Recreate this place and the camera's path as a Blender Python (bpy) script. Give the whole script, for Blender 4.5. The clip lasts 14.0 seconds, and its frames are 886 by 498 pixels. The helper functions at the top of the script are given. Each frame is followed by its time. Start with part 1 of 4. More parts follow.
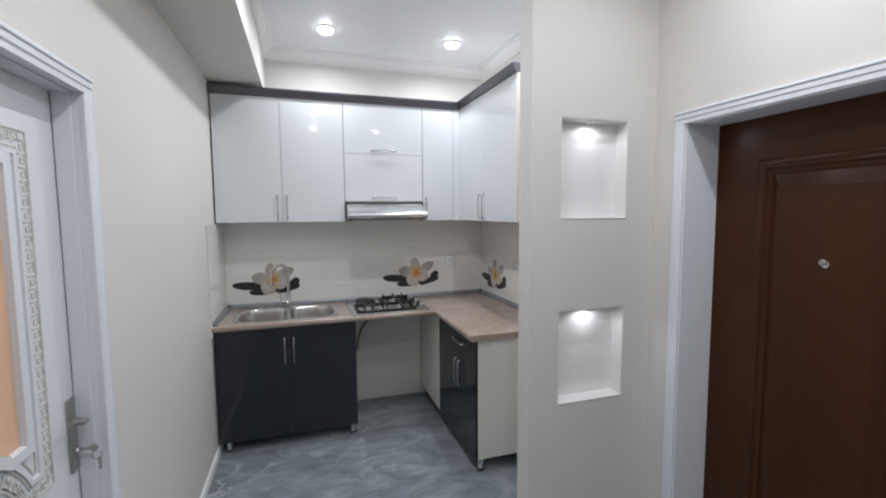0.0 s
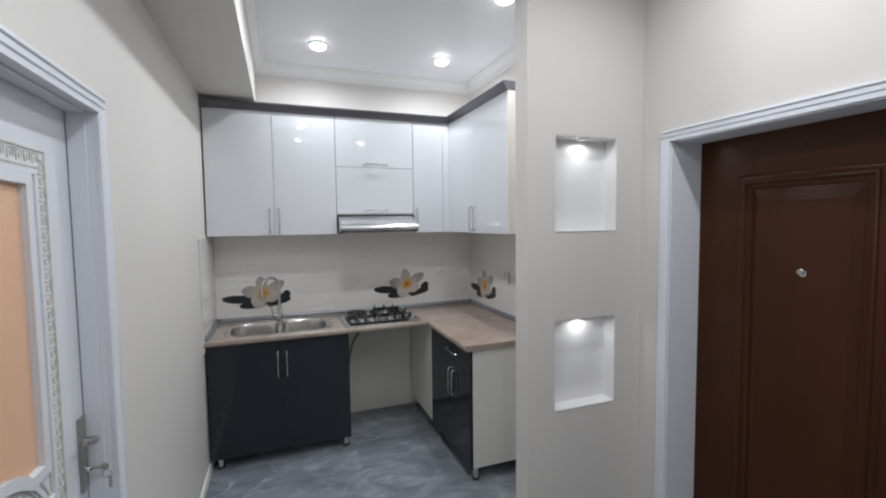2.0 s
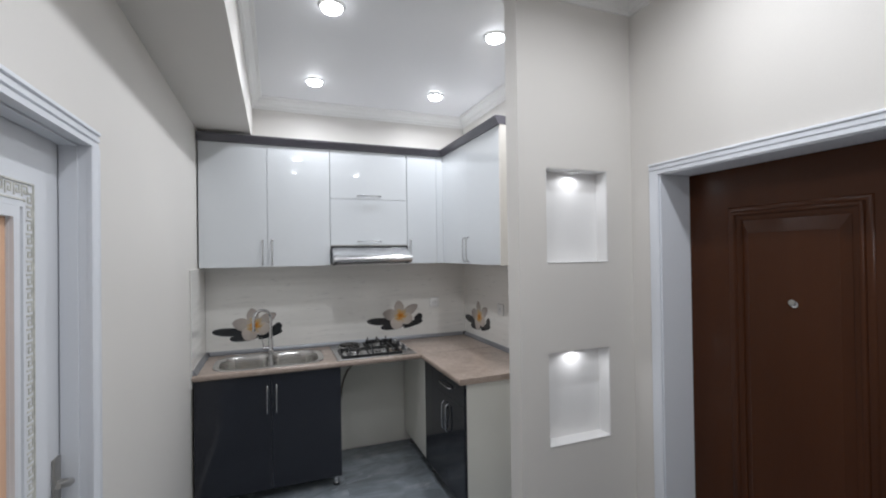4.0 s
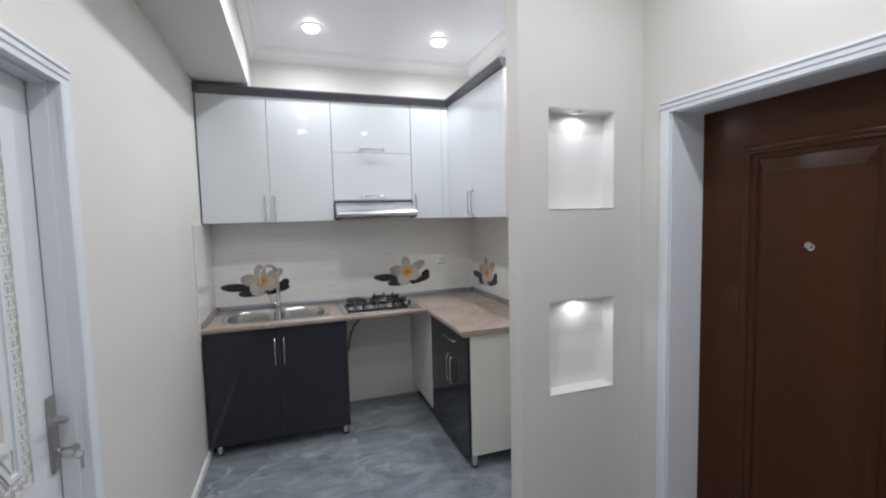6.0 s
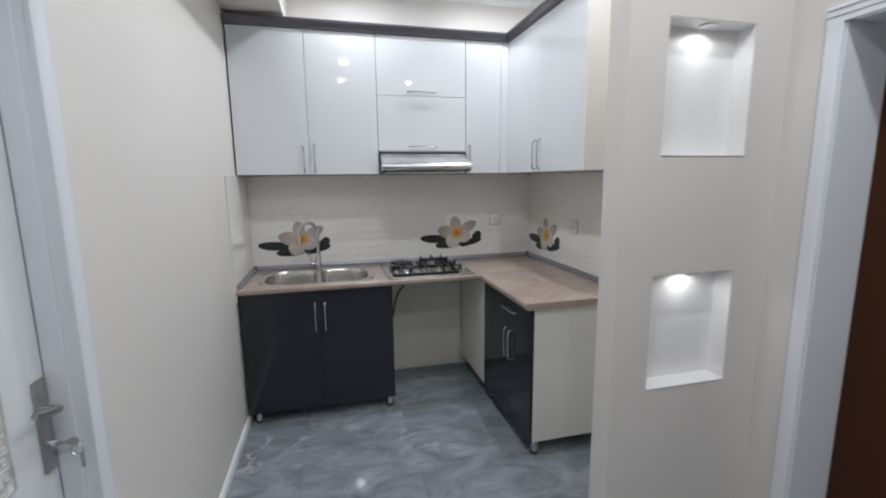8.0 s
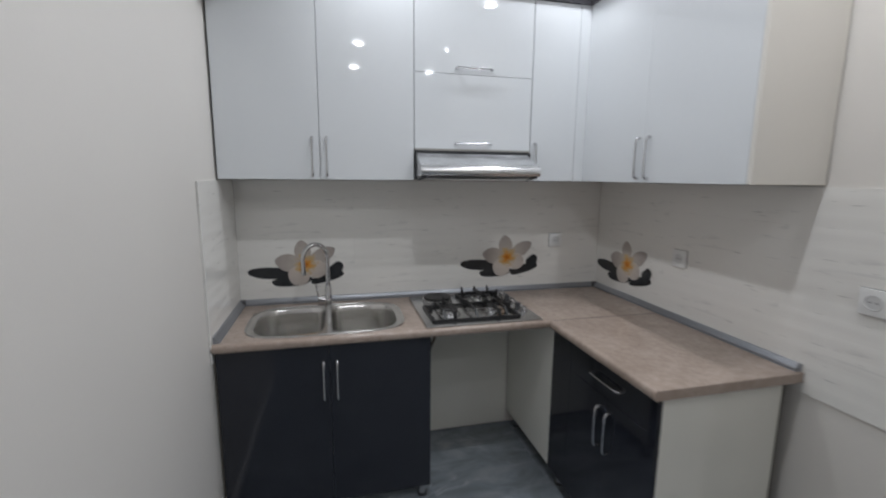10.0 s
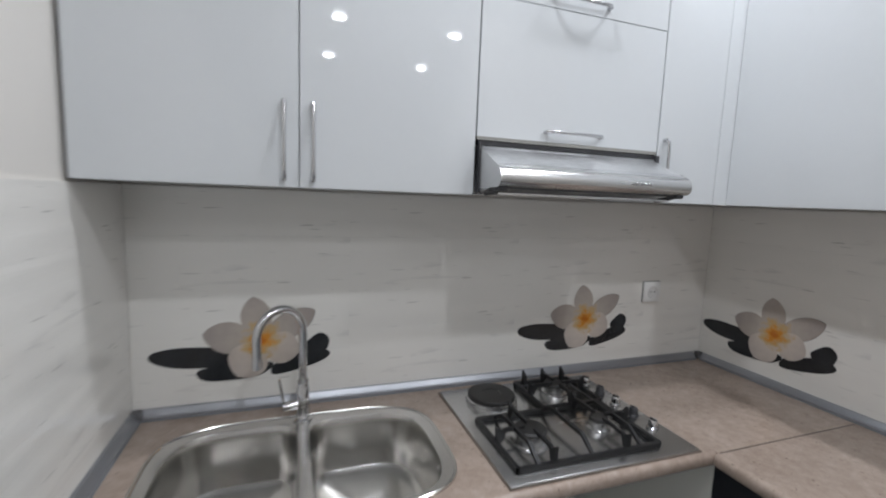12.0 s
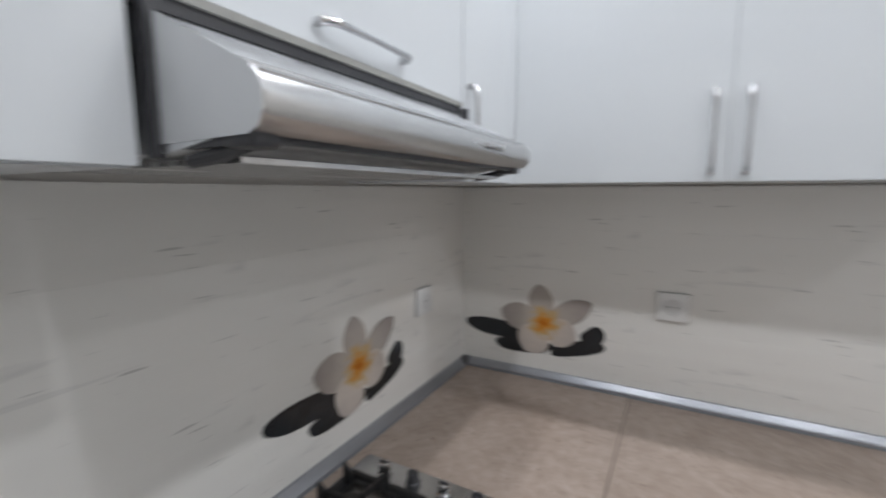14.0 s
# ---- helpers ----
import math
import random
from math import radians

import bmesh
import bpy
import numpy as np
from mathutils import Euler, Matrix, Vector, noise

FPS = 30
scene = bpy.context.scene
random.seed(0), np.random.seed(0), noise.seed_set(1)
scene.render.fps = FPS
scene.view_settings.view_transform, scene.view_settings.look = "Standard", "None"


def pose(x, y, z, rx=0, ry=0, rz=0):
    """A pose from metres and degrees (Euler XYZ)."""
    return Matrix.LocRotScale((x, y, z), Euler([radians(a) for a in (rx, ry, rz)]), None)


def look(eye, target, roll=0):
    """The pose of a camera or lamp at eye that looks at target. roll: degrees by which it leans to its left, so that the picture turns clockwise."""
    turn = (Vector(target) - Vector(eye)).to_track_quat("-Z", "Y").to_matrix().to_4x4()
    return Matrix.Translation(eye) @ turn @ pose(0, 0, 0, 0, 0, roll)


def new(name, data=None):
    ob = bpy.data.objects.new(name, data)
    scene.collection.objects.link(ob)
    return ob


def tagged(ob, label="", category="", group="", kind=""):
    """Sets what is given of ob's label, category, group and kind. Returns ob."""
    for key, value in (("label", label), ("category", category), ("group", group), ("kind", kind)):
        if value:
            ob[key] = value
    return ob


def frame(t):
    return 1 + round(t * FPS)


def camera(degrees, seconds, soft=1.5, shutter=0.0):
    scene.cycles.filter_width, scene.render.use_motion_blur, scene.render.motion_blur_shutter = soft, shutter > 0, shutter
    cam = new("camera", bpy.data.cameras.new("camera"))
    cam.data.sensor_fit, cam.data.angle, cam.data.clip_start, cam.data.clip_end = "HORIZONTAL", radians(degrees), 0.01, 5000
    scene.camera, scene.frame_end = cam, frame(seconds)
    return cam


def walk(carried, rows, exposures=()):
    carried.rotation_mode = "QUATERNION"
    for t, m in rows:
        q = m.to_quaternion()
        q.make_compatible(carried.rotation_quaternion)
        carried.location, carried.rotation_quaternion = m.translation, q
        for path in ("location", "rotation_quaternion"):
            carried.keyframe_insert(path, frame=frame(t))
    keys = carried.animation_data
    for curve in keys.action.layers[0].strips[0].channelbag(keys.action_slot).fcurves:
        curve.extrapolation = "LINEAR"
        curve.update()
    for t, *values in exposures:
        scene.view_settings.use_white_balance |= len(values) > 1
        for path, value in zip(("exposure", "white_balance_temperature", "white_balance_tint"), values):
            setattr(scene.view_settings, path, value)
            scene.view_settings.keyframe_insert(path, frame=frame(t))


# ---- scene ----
cam = camera(91.0, 14.0, soft=2.0, shutter=0.5)
EXPOSURES = [(0.0, -0.08), (3.0, -0.2), (5.5, -0.15), (6.0, -0.04), (6.5, 0.03), (7.5, 0.0), (9.8, -0.40), (10.5, -0.24), (11.5, -0.18), (12.5, -0.02), (13.5, 0.05), (14.0, 0.02)]
PATH = [
    (0, (0.585, -3.681, 1.609), (1.195, -1.783, 1.443), -0.4),
    (0.5, (0.575, -3.683, 1.605), (1.177, -1.783, 1.438), -0.3),
    (1, (0.546, -3.678, 1.602), (1.14, -1.775, 1.434), -0.2),
    (1.5, (0.505, -3.681, 1.609), (1.101, -1.779, 1.443), -0.2),
    (2, (0.484, -3.702, 1.629), (1.183, -1.832, 1.506), -0.7),
    (2.5, (0.486, -3.713, 1.64), (1.187, -1.841, 1.573), -0.9),
    (3, (0.501, -3.71, 1.653), (1.2, -1.837, 1.635), -1.0),
    (3.2, (0.498, -3.704, 1.657), (1.203, -1.832, 1.674), -1.1),
    (5.3, (0.503, -3.707, 1.579), (1.239, -1.847, 1.583), -0.9),
    (5.5, (0.52, -3.698, 1.584), (1.248, -1.836, 1.538), -1.2),
    (6, (0.598, -3.678, 1.56), (1.243, -1.791, 1.411), -1.4),
    (6.5, (0.654, -3.653, 1.51), (1.233, -1.756, 1.254), -1.6),
    (7, (0.666, -3.631, 1.509), (1.209, -1.729, 1.213), -1.6),
    (7.5, (0.625, -3.512, 1.511), (1.113, -1.599, 1.189), -1.3),
    (7.7, (0.593, -3.423, 1.509), (1.076, -1.508, 1.191), -1.0),
    (9.8, (0.563, -2.553, 1.571), (1.03, -0.642, 1.215), 0.2),
    (10, (0.513, -2.447, 1.563), (0.988, -0.531, 1.239), 0.5),
    (10.5, (0.455, -2.243, 1.54), (0.927, -0.322, 1.243), 0.4),
    (11, (0.447, -1.967, 1.553), (0.937, -0.049, 1.275), 0.8),
    (11.5, (0.456, -1.69, 1.545), (0.944, 0.233, 1.29), 1.5),
    (12, (0.433, -1.392, 1.538), (1.092, 0.482, 1.304), 2.2),
    (12.5, (0.469, -1.132, 1.527), (1.328, 0.659, 1.294), 2.5),
    (13, (0.588, -0.907, 1.534), (1.471, 0.87, 1.285), 1.8),
    (13.5, (0.663, -0.777, 1.519), (1.854, 0.808, 1.26), 1.6),
    (14, (0.690, -0.707, 1.528), (2.43, 0.242, 1.266), -0.1),
]
walk(cam, [(t, look(eye, target, roll)) for t, eye, target, roll in PATH], EXPOSURES)

# ---- world and lamps ----
world = bpy.data.worlds.new("world")
world.use_nodes = True
world.node_tree.nodes["Background"].inputs[0].default_value = (0.5, 0.55, 0.6, 1)
world.node_tree.nodes["Background"].inputs[1].default_value = 0.02
scene.world = world
scene.view_settings.exposure = 0.0
LAMP_WATTS, HALL_WATTS, NICHE_WATTS = 7.0, 6.6, 0.8
CEIL = 2.87
LAMPS = [(x, y) for y in (-0.5, -1.5, -2.72, -3.68) for x in (0.775, 1.69)]


def disc_lamp(name, x, y, z, size, watts, colour=(0.90, 0.935, 0.995)):
    data = bpy.data.lights.new(name, "AREA")
    data.shape, data.size, data.energy, data.color, data.spread = "DISK", size, watts, colour, radians(164)
    ob = new(name, data)
    ob.location = (x, y, z)
    return ob


for lx, ly in LAMPS:
    disc_lamp("downlight_lamp", lx, ly, CEIL - 0.0365, 0.085, LAMP_WATTS if ly > -2 else HALL_WATTS)

# ---- materials ----


def material(name, colour, rough=0.5, metal=0.0, vary=0.06, scale=3.0, grain=120.0, bump=0.0, spec=0.5, stretch=(1, 1, 1)):
    """A surface with broad and fine variation of its colour and gloss, and fine relief."""
    m = bpy.data.materials.new(name)
    m.use_nodes = True
    nt = m.node_tree
    b = nt.nodes["Principled BSDF"]
    b.inputs["Metallic"].default_value = metal
    b.inputs["Roughness"].default_value = rough
    b.inputs["Specular IOR Level"].default_value = spec
    co = nt.nodes.new("ShaderNodeTexCoord")
    mp = nt.nodes.new("ShaderNodeMapping")
    mp.inputs["Scale"].default_value = stretch
    nt.links.new(co.outputs["Object"], mp.inputs["Vector"])
    big = nt.nodes.new("ShaderNodeTexNoise")
    big.inputs["Scale"].default_value, big.inputs["Detail"].default_value = scale, 4
    fine = nt.nodes.new("ShaderNodeTexNoise")
    fine.inputs["Scale"].default_value, fine.inputs["Detail"].default_value = grain, 3
    for n in (big, fine):
        nt.links.new(mp.outputs["Vector"], n.inputs["Vector"])
    mix = nt.nodes.new("ShaderNodeMix")
    mix.data_type = "FLOAT"
    mix.inputs["Factor"].default_value = 0.35
    nt.links.new(big.outputs["Fac"], mix.inputs["A"])
    nt.links.new(fine.outputs["Fac"], mix.inputs["B"])
    ramp = nt.nodes.new("ShaderNodeValToRGB")
    ramp.color_ramp.elements[0].position, ramp.color_ramp.elements[1].position = 0.3, 0.7
    ramp.color_ramp.elements[0].color = (*[c * (1 - vary) for c in colour], 1)
    ramp.color_ramp.elements[1].color = (*[min(1, c * (1 + vary)) for c in colour], 1)
    nt.links.new(mix.outputs["Result"], ramp.inputs["Fac"])
    nt.links.new(ramp.outputs["Color"], b.inputs["Base Color"])
    rr = nt.nodes.new("ShaderNodeMapRange")
    rr.inputs["To Min"].default_value, rr.inputs["To Max"].default_value = rough * 0.8, min(1, rough * 1.2)
    nt.links.new(big.outputs["Fac"], rr.inputs["Value"])
    nt.links.new(rr.outputs["Result"], b.inputs["Roughness"])
    if bump:
        bp = nt.nodes.new("ShaderNodeBump")
        bp.inputs["Strength"].default_value, bp.inputs["Distance"].default_value = bump, 0.002
        nt.links.new(fine.outputs["Fac"], bp.inputs["Height"])
        nt.links.new(bp.outputs["Normal"], b.inputs["Normal"])
    return m


def marble_floor():
    """Grey polished porcelain with cloudy drifts and thin pale veins, different on each tile."""
    m = bpy.data.materials.new("grey_marble_porcelain")
    m.use_nodes = True
    nt = m.node_tree
    b = nt.nodes["Principled BSDF"]
    b.inputs["Roughness"].default_value = 0.035
    co, info = nt.nodes.new("ShaderNodeTexCoord"), nt.nodes.new("ShaderNodeObjectInfo")
    sc = nt.nodes.new("ShaderNodeVectorMath")
    sc.operation = "MULTIPLY_ADD"
    sc.inputs[1].default_value = (1, 1, 1)
    where = nt.nodes.new("ShaderNodeVectorMath")
    sp = nt.nodes.new("ShaderNodeCombineXYZ")
    ml = nt.nodes.new("ShaderNodeMath")
    ml.operation = "MULTIPLY"
    ml.inputs[1].default_value = 0.22
    nt.links.new(info.outputs["Random"], ml.inputs[0])
    nt.links.new(ml.outputs[0], sp.inputs[2])
    nt.links.new(co.outputs["Object"], where.inputs[0])
    nt.links.new(info.outputs["Location"], where.inputs[1])
    nt.links.new(where.outputs[0], sc.inputs[0])
    nt.links.new(sp.outputs[0], sc.inputs[2])
    rot = nt.nodes.new("ShaderNodeMapping")
    rot.inputs["Rotation"].default_value = (0, 0, radians(-24))
    rot.inputs["Scale"].default_value = (1.0, 1.9, 1.0)
    nt.links.new(sc.outputs[0], rot.inputs["Vector"])
    cloud = nt.nodes.new("ShaderNodeTexNoise")
    cloud.inputs["Scale"].default_value, cloud.inputs["Detail"].default_value, cloud.inputs["Distortion"].default_value = 2.9, 8, 1.2
    cloud.inputs["Roughness"].default_value = 0.62
    vein = nt.nodes.new("ShaderNodeTexNoise")
    vein.inputs["Scale"].default_value, vein.inputs["Detail"].default_value, vein.inputs["Distortion"].default_value = 1.9, 4, 0.8
    for n in (cloud, vein):
        nt.links.new(rot.outputs["Vector"], n.inputs["Vector"])
    ramp = nt.nodes.new("ShaderNodeValToRGB")
    e = ramp.color_ramp.elements
    e[0].position, e[0].color = 0.29, (0.130, 0.146, 0.162, 1)
    e[1].position, e[1].color = 0.71, (0.325, 0.355, 0.378, 1)
    mid = e.new(0.5)
    mid.color = (0.215, 0.242, 0.268, 1)
    nt.links.new(cloud.outputs["Fac"], ramp.inputs["Fac"])
    vr = nt.nodes.new("ShaderNodeValToRGB")
    v = vr.color_ramp.elements
    v[0].position, v[0].color = 0.485, (0, 0, 0, 1)
    v[1].position, v[1].color = 0.535, (0, 0, 0, 1)
    top = v.new(0.512)
    top.color = (0.5, 0.5, 0.5, 1)
    nt.links.new(vein.outputs["Fac"], vr.inputs["Fac"])
    # the veins come and go
    patch = nt.nodes.new("ShaderNodeTexNoise")
    patch.inputs["Scale"].default_value, patch.inputs["Detail"].default_value = 3.4, 2
    nt.links.new(sc.outputs[0], patch.inputs["Vector"])
    pr = nt.nodes.new("ShaderNodeMapRange")
    pr.inputs["From Min"].default_value, pr.inputs["From Max"].default_value = 0.50, 0.68
    nt.links.new(patch.outputs["Fac"], pr.inputs["Value"])
    both = nt.nodes.new("ShaderNodeMath")
    both.operation = "MULTIPLY"
    nt.links.new(vr.outputs["Color"], both.inputs[0])
    nt.links.new(pr.outputs["Result"], both.inputs[1])
    mx = nt.nodes.new("ShaderNodeMix")
    mx.data_type = "RGBA"
    mx.inputs["B"].default_value = (0.55, 0.58, 0.6, 1)
    nt.links.new(both.outputs[0], mx.inputs["Factor"])
    nt.links.new(ramp.outputs["Color"], mx.inputs["A"])
    nt.links.new(mx.outputs["Result"], b.inputs["Base Color"])
    return m


def wall_tile_material():
    """White glazed tile with faint grey sideways drifts and a shallow wavy relief."""
    m = bpy.data.materials.new("white_wavy_wall_tile")
    m.use_nodes = True
    nt = m.node_tree
    b = nt.nodes["Principled BSDF"]
    b.inputs["Roughness"].default_value = 0.16
    co = nt.nodes.new("ShaderNodeTexCoord")
    mp = nt.nodes.new("ShaderNodeMapping")
    mp.inputs["Scale"].default_value = (1.0, 1.0, 12.0)
    nt.links.new(co.outputs["Object"], mp.inputs["Vector"])
    drift = nt.nodes.new("ShaderNodeTexNoise")
    drift.inputs["Scale"].default_value, drift.inputs["Detail"].default_value, drift.inputs["Distortion"].default_value = 2.6, 5, 0.8
    nt.links.new(mp.outputs["Vector"], drift.inputs["Vector"])
    ramp = nt.nodes.new("ShaderNodeValToRGB")
    e = ramp.color_ramp.elements
    e[0].position, e[0].color = 0.24, (0.60, 0.59, 0.57, 1)
    e[1].position, e[1].color = 0.36, (0.79, 0.775, 0.74, 1)
    nt.links.new(drift.outputs["Fac"], ramp.inputs["Fac"])
    mp2 = nt.nodes.new("ShaderNodeMapping")
    mp2.inputs["Scale"].default_value = (11.0, 11.0, 170.0)
    mp2.inputs["Rotation"].default_value = (radians(3), radians(4), 0)
    nt.links.new(co.outputs["Object"], mp2.inputs["Vector"])
    dash = nt.nodes.new("ShaderNodeTexNoise")
    dash.inputs["Scale"].default_value, dash.inputs["Detail"].default_value = 1.0, 1
    nt.links.new(mp2.outputs["Vector"], dash.inputs["Vector"])
    dr = nt.nodes.new("ShaderNodeValToRGB")
    dr.color_ramp.elements[0].position, dr.color_ramp.elements[1].position = 0.725, 0.775
    dr.color_ramp.elements[1].color = (0.8, 0.8, 0.8, 1)
    nt.links.new(dash.outputs["Fac"], dr.inputs["Fac"])
    mx = nt.nodes.new("ShaderNodeMix")
    mx.data_type = "RGBA"
    mx.inputs["B"].default_value = (0.49, 0.48, 0.46, 1)
    nt.links.new(dr.outputs["Color"], mx.inputs["Factor"])
    nt.links.new(ramp.outputs["Color"], mx.inputs["A"])
    nt.links.new(mx.outputs["Result"], b.inputs["Base Color"])
    bp = nt.nodes.new("ShaderNodeBump")
    bp.inputs["Strength"].default_value, bp.inputs["Distance"].default_value = 0.16, 0.004
    wave = nt.nodes.new("ShaderNodeTexWave")
    wave.bands_direction = "Z"
    wave.inputs["Scale"].default_value, wave.inputs["Distortion"].default_value = 5.0, 2.2
    wave.inputs["Detail"].default_value, wave.inputs["Detail Scale"].default_value = 1, 0.25
    nt.links.new(co.outputs["Object"], wave.inputs["Vector"])
    add = nt.nodes.new("ShaderNodeMath")
    nt.links.new(drift.outputs["Fac"], add.inputs[0])
    nt.links.new(wave.outputs["Fac"], add.inputs[1])
    nt.links.new(add.outputs[0], bp.inputs["Height"])
    nt.links.new(bp.outputs["Normal"], b.inputs["Normal"])
    return m


def stone_laminate():
    """Beige stone-look laminate: fine mottling, broad drifts and small dark flecks under a satin lacquer."""
    m = bpy.data.materials.new("beige_stone_laminate")
    m.use_nodes = True
    nt = m.node_tree
    b = nt.nodes["Principled BSDF"]
    b.inputs["Roughness"].default_value = 0.24
    co = nt.nodes.new("ShaderNodeTexCoord")

    def noise(scale, detail, rough, distortion):
        n = nt.nodes.new("ShaderNodeTexNoise")
        n.inputs["Scale"].default_value, n.inputs["Detail"].default_value = scale, detail
        n.inputs["Roughness"].default_value, n.inputs["Distortion"].default_value = rough, distortion
        nt.links.new(co.outputs["Object"], n.inputs["Vector"])
        return n

    def ramp(src, stops):
        n = nt.nodes.new("ShaderNodeValToRGB")
        e = n.color_ramp.elements
        (e[0].position, e[0].color), (e[1].position, e[1].color) = stops[0], stops[-1]
        for at, c in stops[1:-1]:
            e.new(at).color = c
        nt.links.new(src.outputs["Fac"], n.inputs["Fac"])
        return n
    mottle = ramp(noise(34, 9, 0.8, 0.4), ((0.28, (0.275, 0.214, 0.178, 1)), (0.50, (0.345, 0.276, 0.232, 1)), (0.72, (0.425, 0.350, 0.302, 1))))
    drift = ramp(noise(3.2, 5, 0.6, 1.2), ((0.34, (0.90, 0.885, 0.87, 1)), (0.62, (1.10, 1.10, 1.10, 1))))
    flecks = ramp(noise(95, 3, 0.5, 0.0), ((0.66, (1, 1, 1, 1)), (0.74, (0.55, 0.52, 0.50, 1))))
    last = mottle.outputs["Color"]
    for layer in (drift, flecks):
        mx = nt.nodes.new("ShaderNodeMix")
        mx.data_type, mx.blend_type = "RGBA", "MULTIPLY"
        mx.inputs["Factor"].default_value = 1.0
        nt.links.new(last, mx.inputs["A"])
        nt.links.new(layer.outputs["Color"], mx.inputs["B"])
        last = mx.outputs["Result"]
    nt.links.new(last, b.inputs["Base Color"])
    return m


def petal_material(name, pale):
    """Printed petal: orange round the flower's heart, then yellow and pale pinkish white."""
    m = bpy.data.materials.new(name)
    m.use_nodes = True
    nt = m.node_tree
    b = nt.nodes["Principled BSDF"]
    b.inputs["Roughness"].default_value = 0.18
    co = nt.nodes.new("ShaderNodeTexCoord")
    sub = nt.nodes.new("ShaderNodeVectorMath")
    sub.operation = "SUBTRACT"
    sub.inputs[1].default_value = (0.288, 0, 0.122)
    nt.links.new(co.outputs["Object"], sub.inputs[0])
    ln = nt.nodes.new("ShaderNodeVectorMath")
    ln.operation = "LENGTH"
    nt.links.new(sub.outputs[0], ln.inputs[0])
    ns = nt.nodes.new("ShaderNodeTexNoise")
    ns.inputs["Scale"].default_value, ns.inputs["Detail"].default_value = 38, 4
    nt.links.new(co.outputs["Object"], ns.inputs["Vector"])
    ad = nt.nodes.new("ShaderNodeMath")
    ad.operation = "MULTIPLY_ADD"
    ad.inputs[1].default_value, ad.inputs[2].default_value = 0.09, -0.045
    nt.links.new(ns.outputs["Fac"], ad.inputs[0])
    sm = nt.nodes.new("ShaderNodeMath")
    nt.links.new(ln.outputs["Value"], sm.inputs[0])
    nt.links.new(ad.outputs[0], sm.inputs[1])
    ramp = nt.nodes.new("ShaderNodeValToRGB")
    e = ramp.color_ramp.elements
    e[0].position, e[0].color = 0.0, (0.50, 0.15, 0.012, 1)
    e[1].position, e[1].color = 0.15, (0.385 * pale, 0.340 * pale, 0.315 * pale, 1)
    for at, c in ((0.022, (0.62, 0.27, 0.04, 1)), (0.040, (0.54, 0.38, 0.19, 1)), (0.062, (0.49 * pale, 0.435 * pale, 0.385 * pale, 1))):
        e.new(at).color = c
    nt.links.new(sm.outputs[0], ramp.inputs["Fac"])
    nt.links.new(ramp.outputs["Color"], b.inputs["Base Color"])
    return m


def glowing(name, colour, strength):
    m = bpy.data.materials.new(name)
    m.use_nodes = True
    b = m.node_tree.nodes["Principled BSDF"]
    b.inputs["Base Color"].default_value = (0.8, 0.8, 0.8, 1)
    b.inputs["Emission Color"].default_value = (*colour, 1)
    b.inputs["Emission Strength"].default_value = strength
    return m


PAINT = material("cream_wall_paint", (0.70, 0.672, 0.634), 0.55, vary=0.025, scale=1.5, grain=260, bump=0.12)
CEILING_WHITE = material("white_ceiling_paint", (0.80, 0.80, 0.81), 0.35, vary=0.015, scale=1.2, grain=200)
MOULD_WHITE = material("white_moulding", (0.80, 0.79, 0.77), 0.5, vary=0.02)
NICHE_WHITE = material("white_niche_paint", (0.80, 0.79, 0.78), 0.5, vary=0.02, bump=0.05)
CASING = material("cool_white_casing", (0.74, 0.76, 0.80), 0.35, vary=0.02, scale=2)
DOOR_WHITE = material("white_door_film", (0.74, 0.755, 0.785), 0.35, vary=0.02, scale=2)
GLOSS_WHITE = material("glossy_white_front", (0.66, 0.682, 0.70), 0.022, vary=0.012, scale=1.5, grain=40)
WHITE_EDGE = material("white_edge_band", (0.72, 0.74, 0.76), 0.25, vary=0.02)
CREAM_BOARD = material("cream_melamine_board", (0.76, 0.75, 0.69), 0.35, vary=0.02, scale=2)
CHARCOAL = material("glossy_charcoal_front", (0.016, 0.018, 0.025), 0.075, vary=0.08, scale=1.5, grain=60)
CROWN_GREY = material("dark_grey_cornice_board", (0.105, 0.10, 0.115), 0.09, vary=0.06, scale=4)
CHROME = material("polished_chrome", (0.64, 0.64, 0.65), 0.08, 1.0, vary=0.02)
HANDLE_STEEL = material("satin_chrome_handle", (0.58, 0.58, 0.59), 0.16, 1.0, vary=0.03)
STEEL = material("brushed_steel", (0.60, 0.60, 0.60), 0.26, 1.0, vary=0.05, scale=2, grain=30, bump=0.03, stretch=(0.2, 6, 6))
SMUDGED_STEEL = material("smudged_steel", (0.66, 0.67, 0.685), 0.30, 0.88, vary=0.22, scale=11, grain=60, stretch=(0.8, 1.4, 1.4))
SINK_STEEL = material("satin_sink_steel", (0.66, 0.65, 0.63), 0.2, 1.0, vary=0.06, scale=6)
ALU = material("grey_aluminium_trim", (0.34, 0.35, 0.375), 0.36, 0.75, vary=0.05)
DARK_PLASTIC = material("dark_grey_plastic", (0.045, 0.045, 0.05), 0.4, vary=0.08)
CAP_GREY = material("mid_grey_plastic", (0.11, 0.11, 0.115), 0.4, vary=0.06)
DOOR_EDGE = material("raw_beige_board_edge", (0.29, 0.285, 0.265), 0.5, vary=0.1)
DARK_BROWN = material("dark_brown_gap_shade_and_joint", (0.06, 0.045, 0.036), 0.6, vary=0.2)
IRON = material("black_cast_iron", (0.012, 0.012, 0.013), 0.42, vary=0.15, grain=240, bump=0.12)
BURNER_CAP = material("black_enamel_cap", (0.02, 0.019, 0.019), 0.5, vary=0.12)
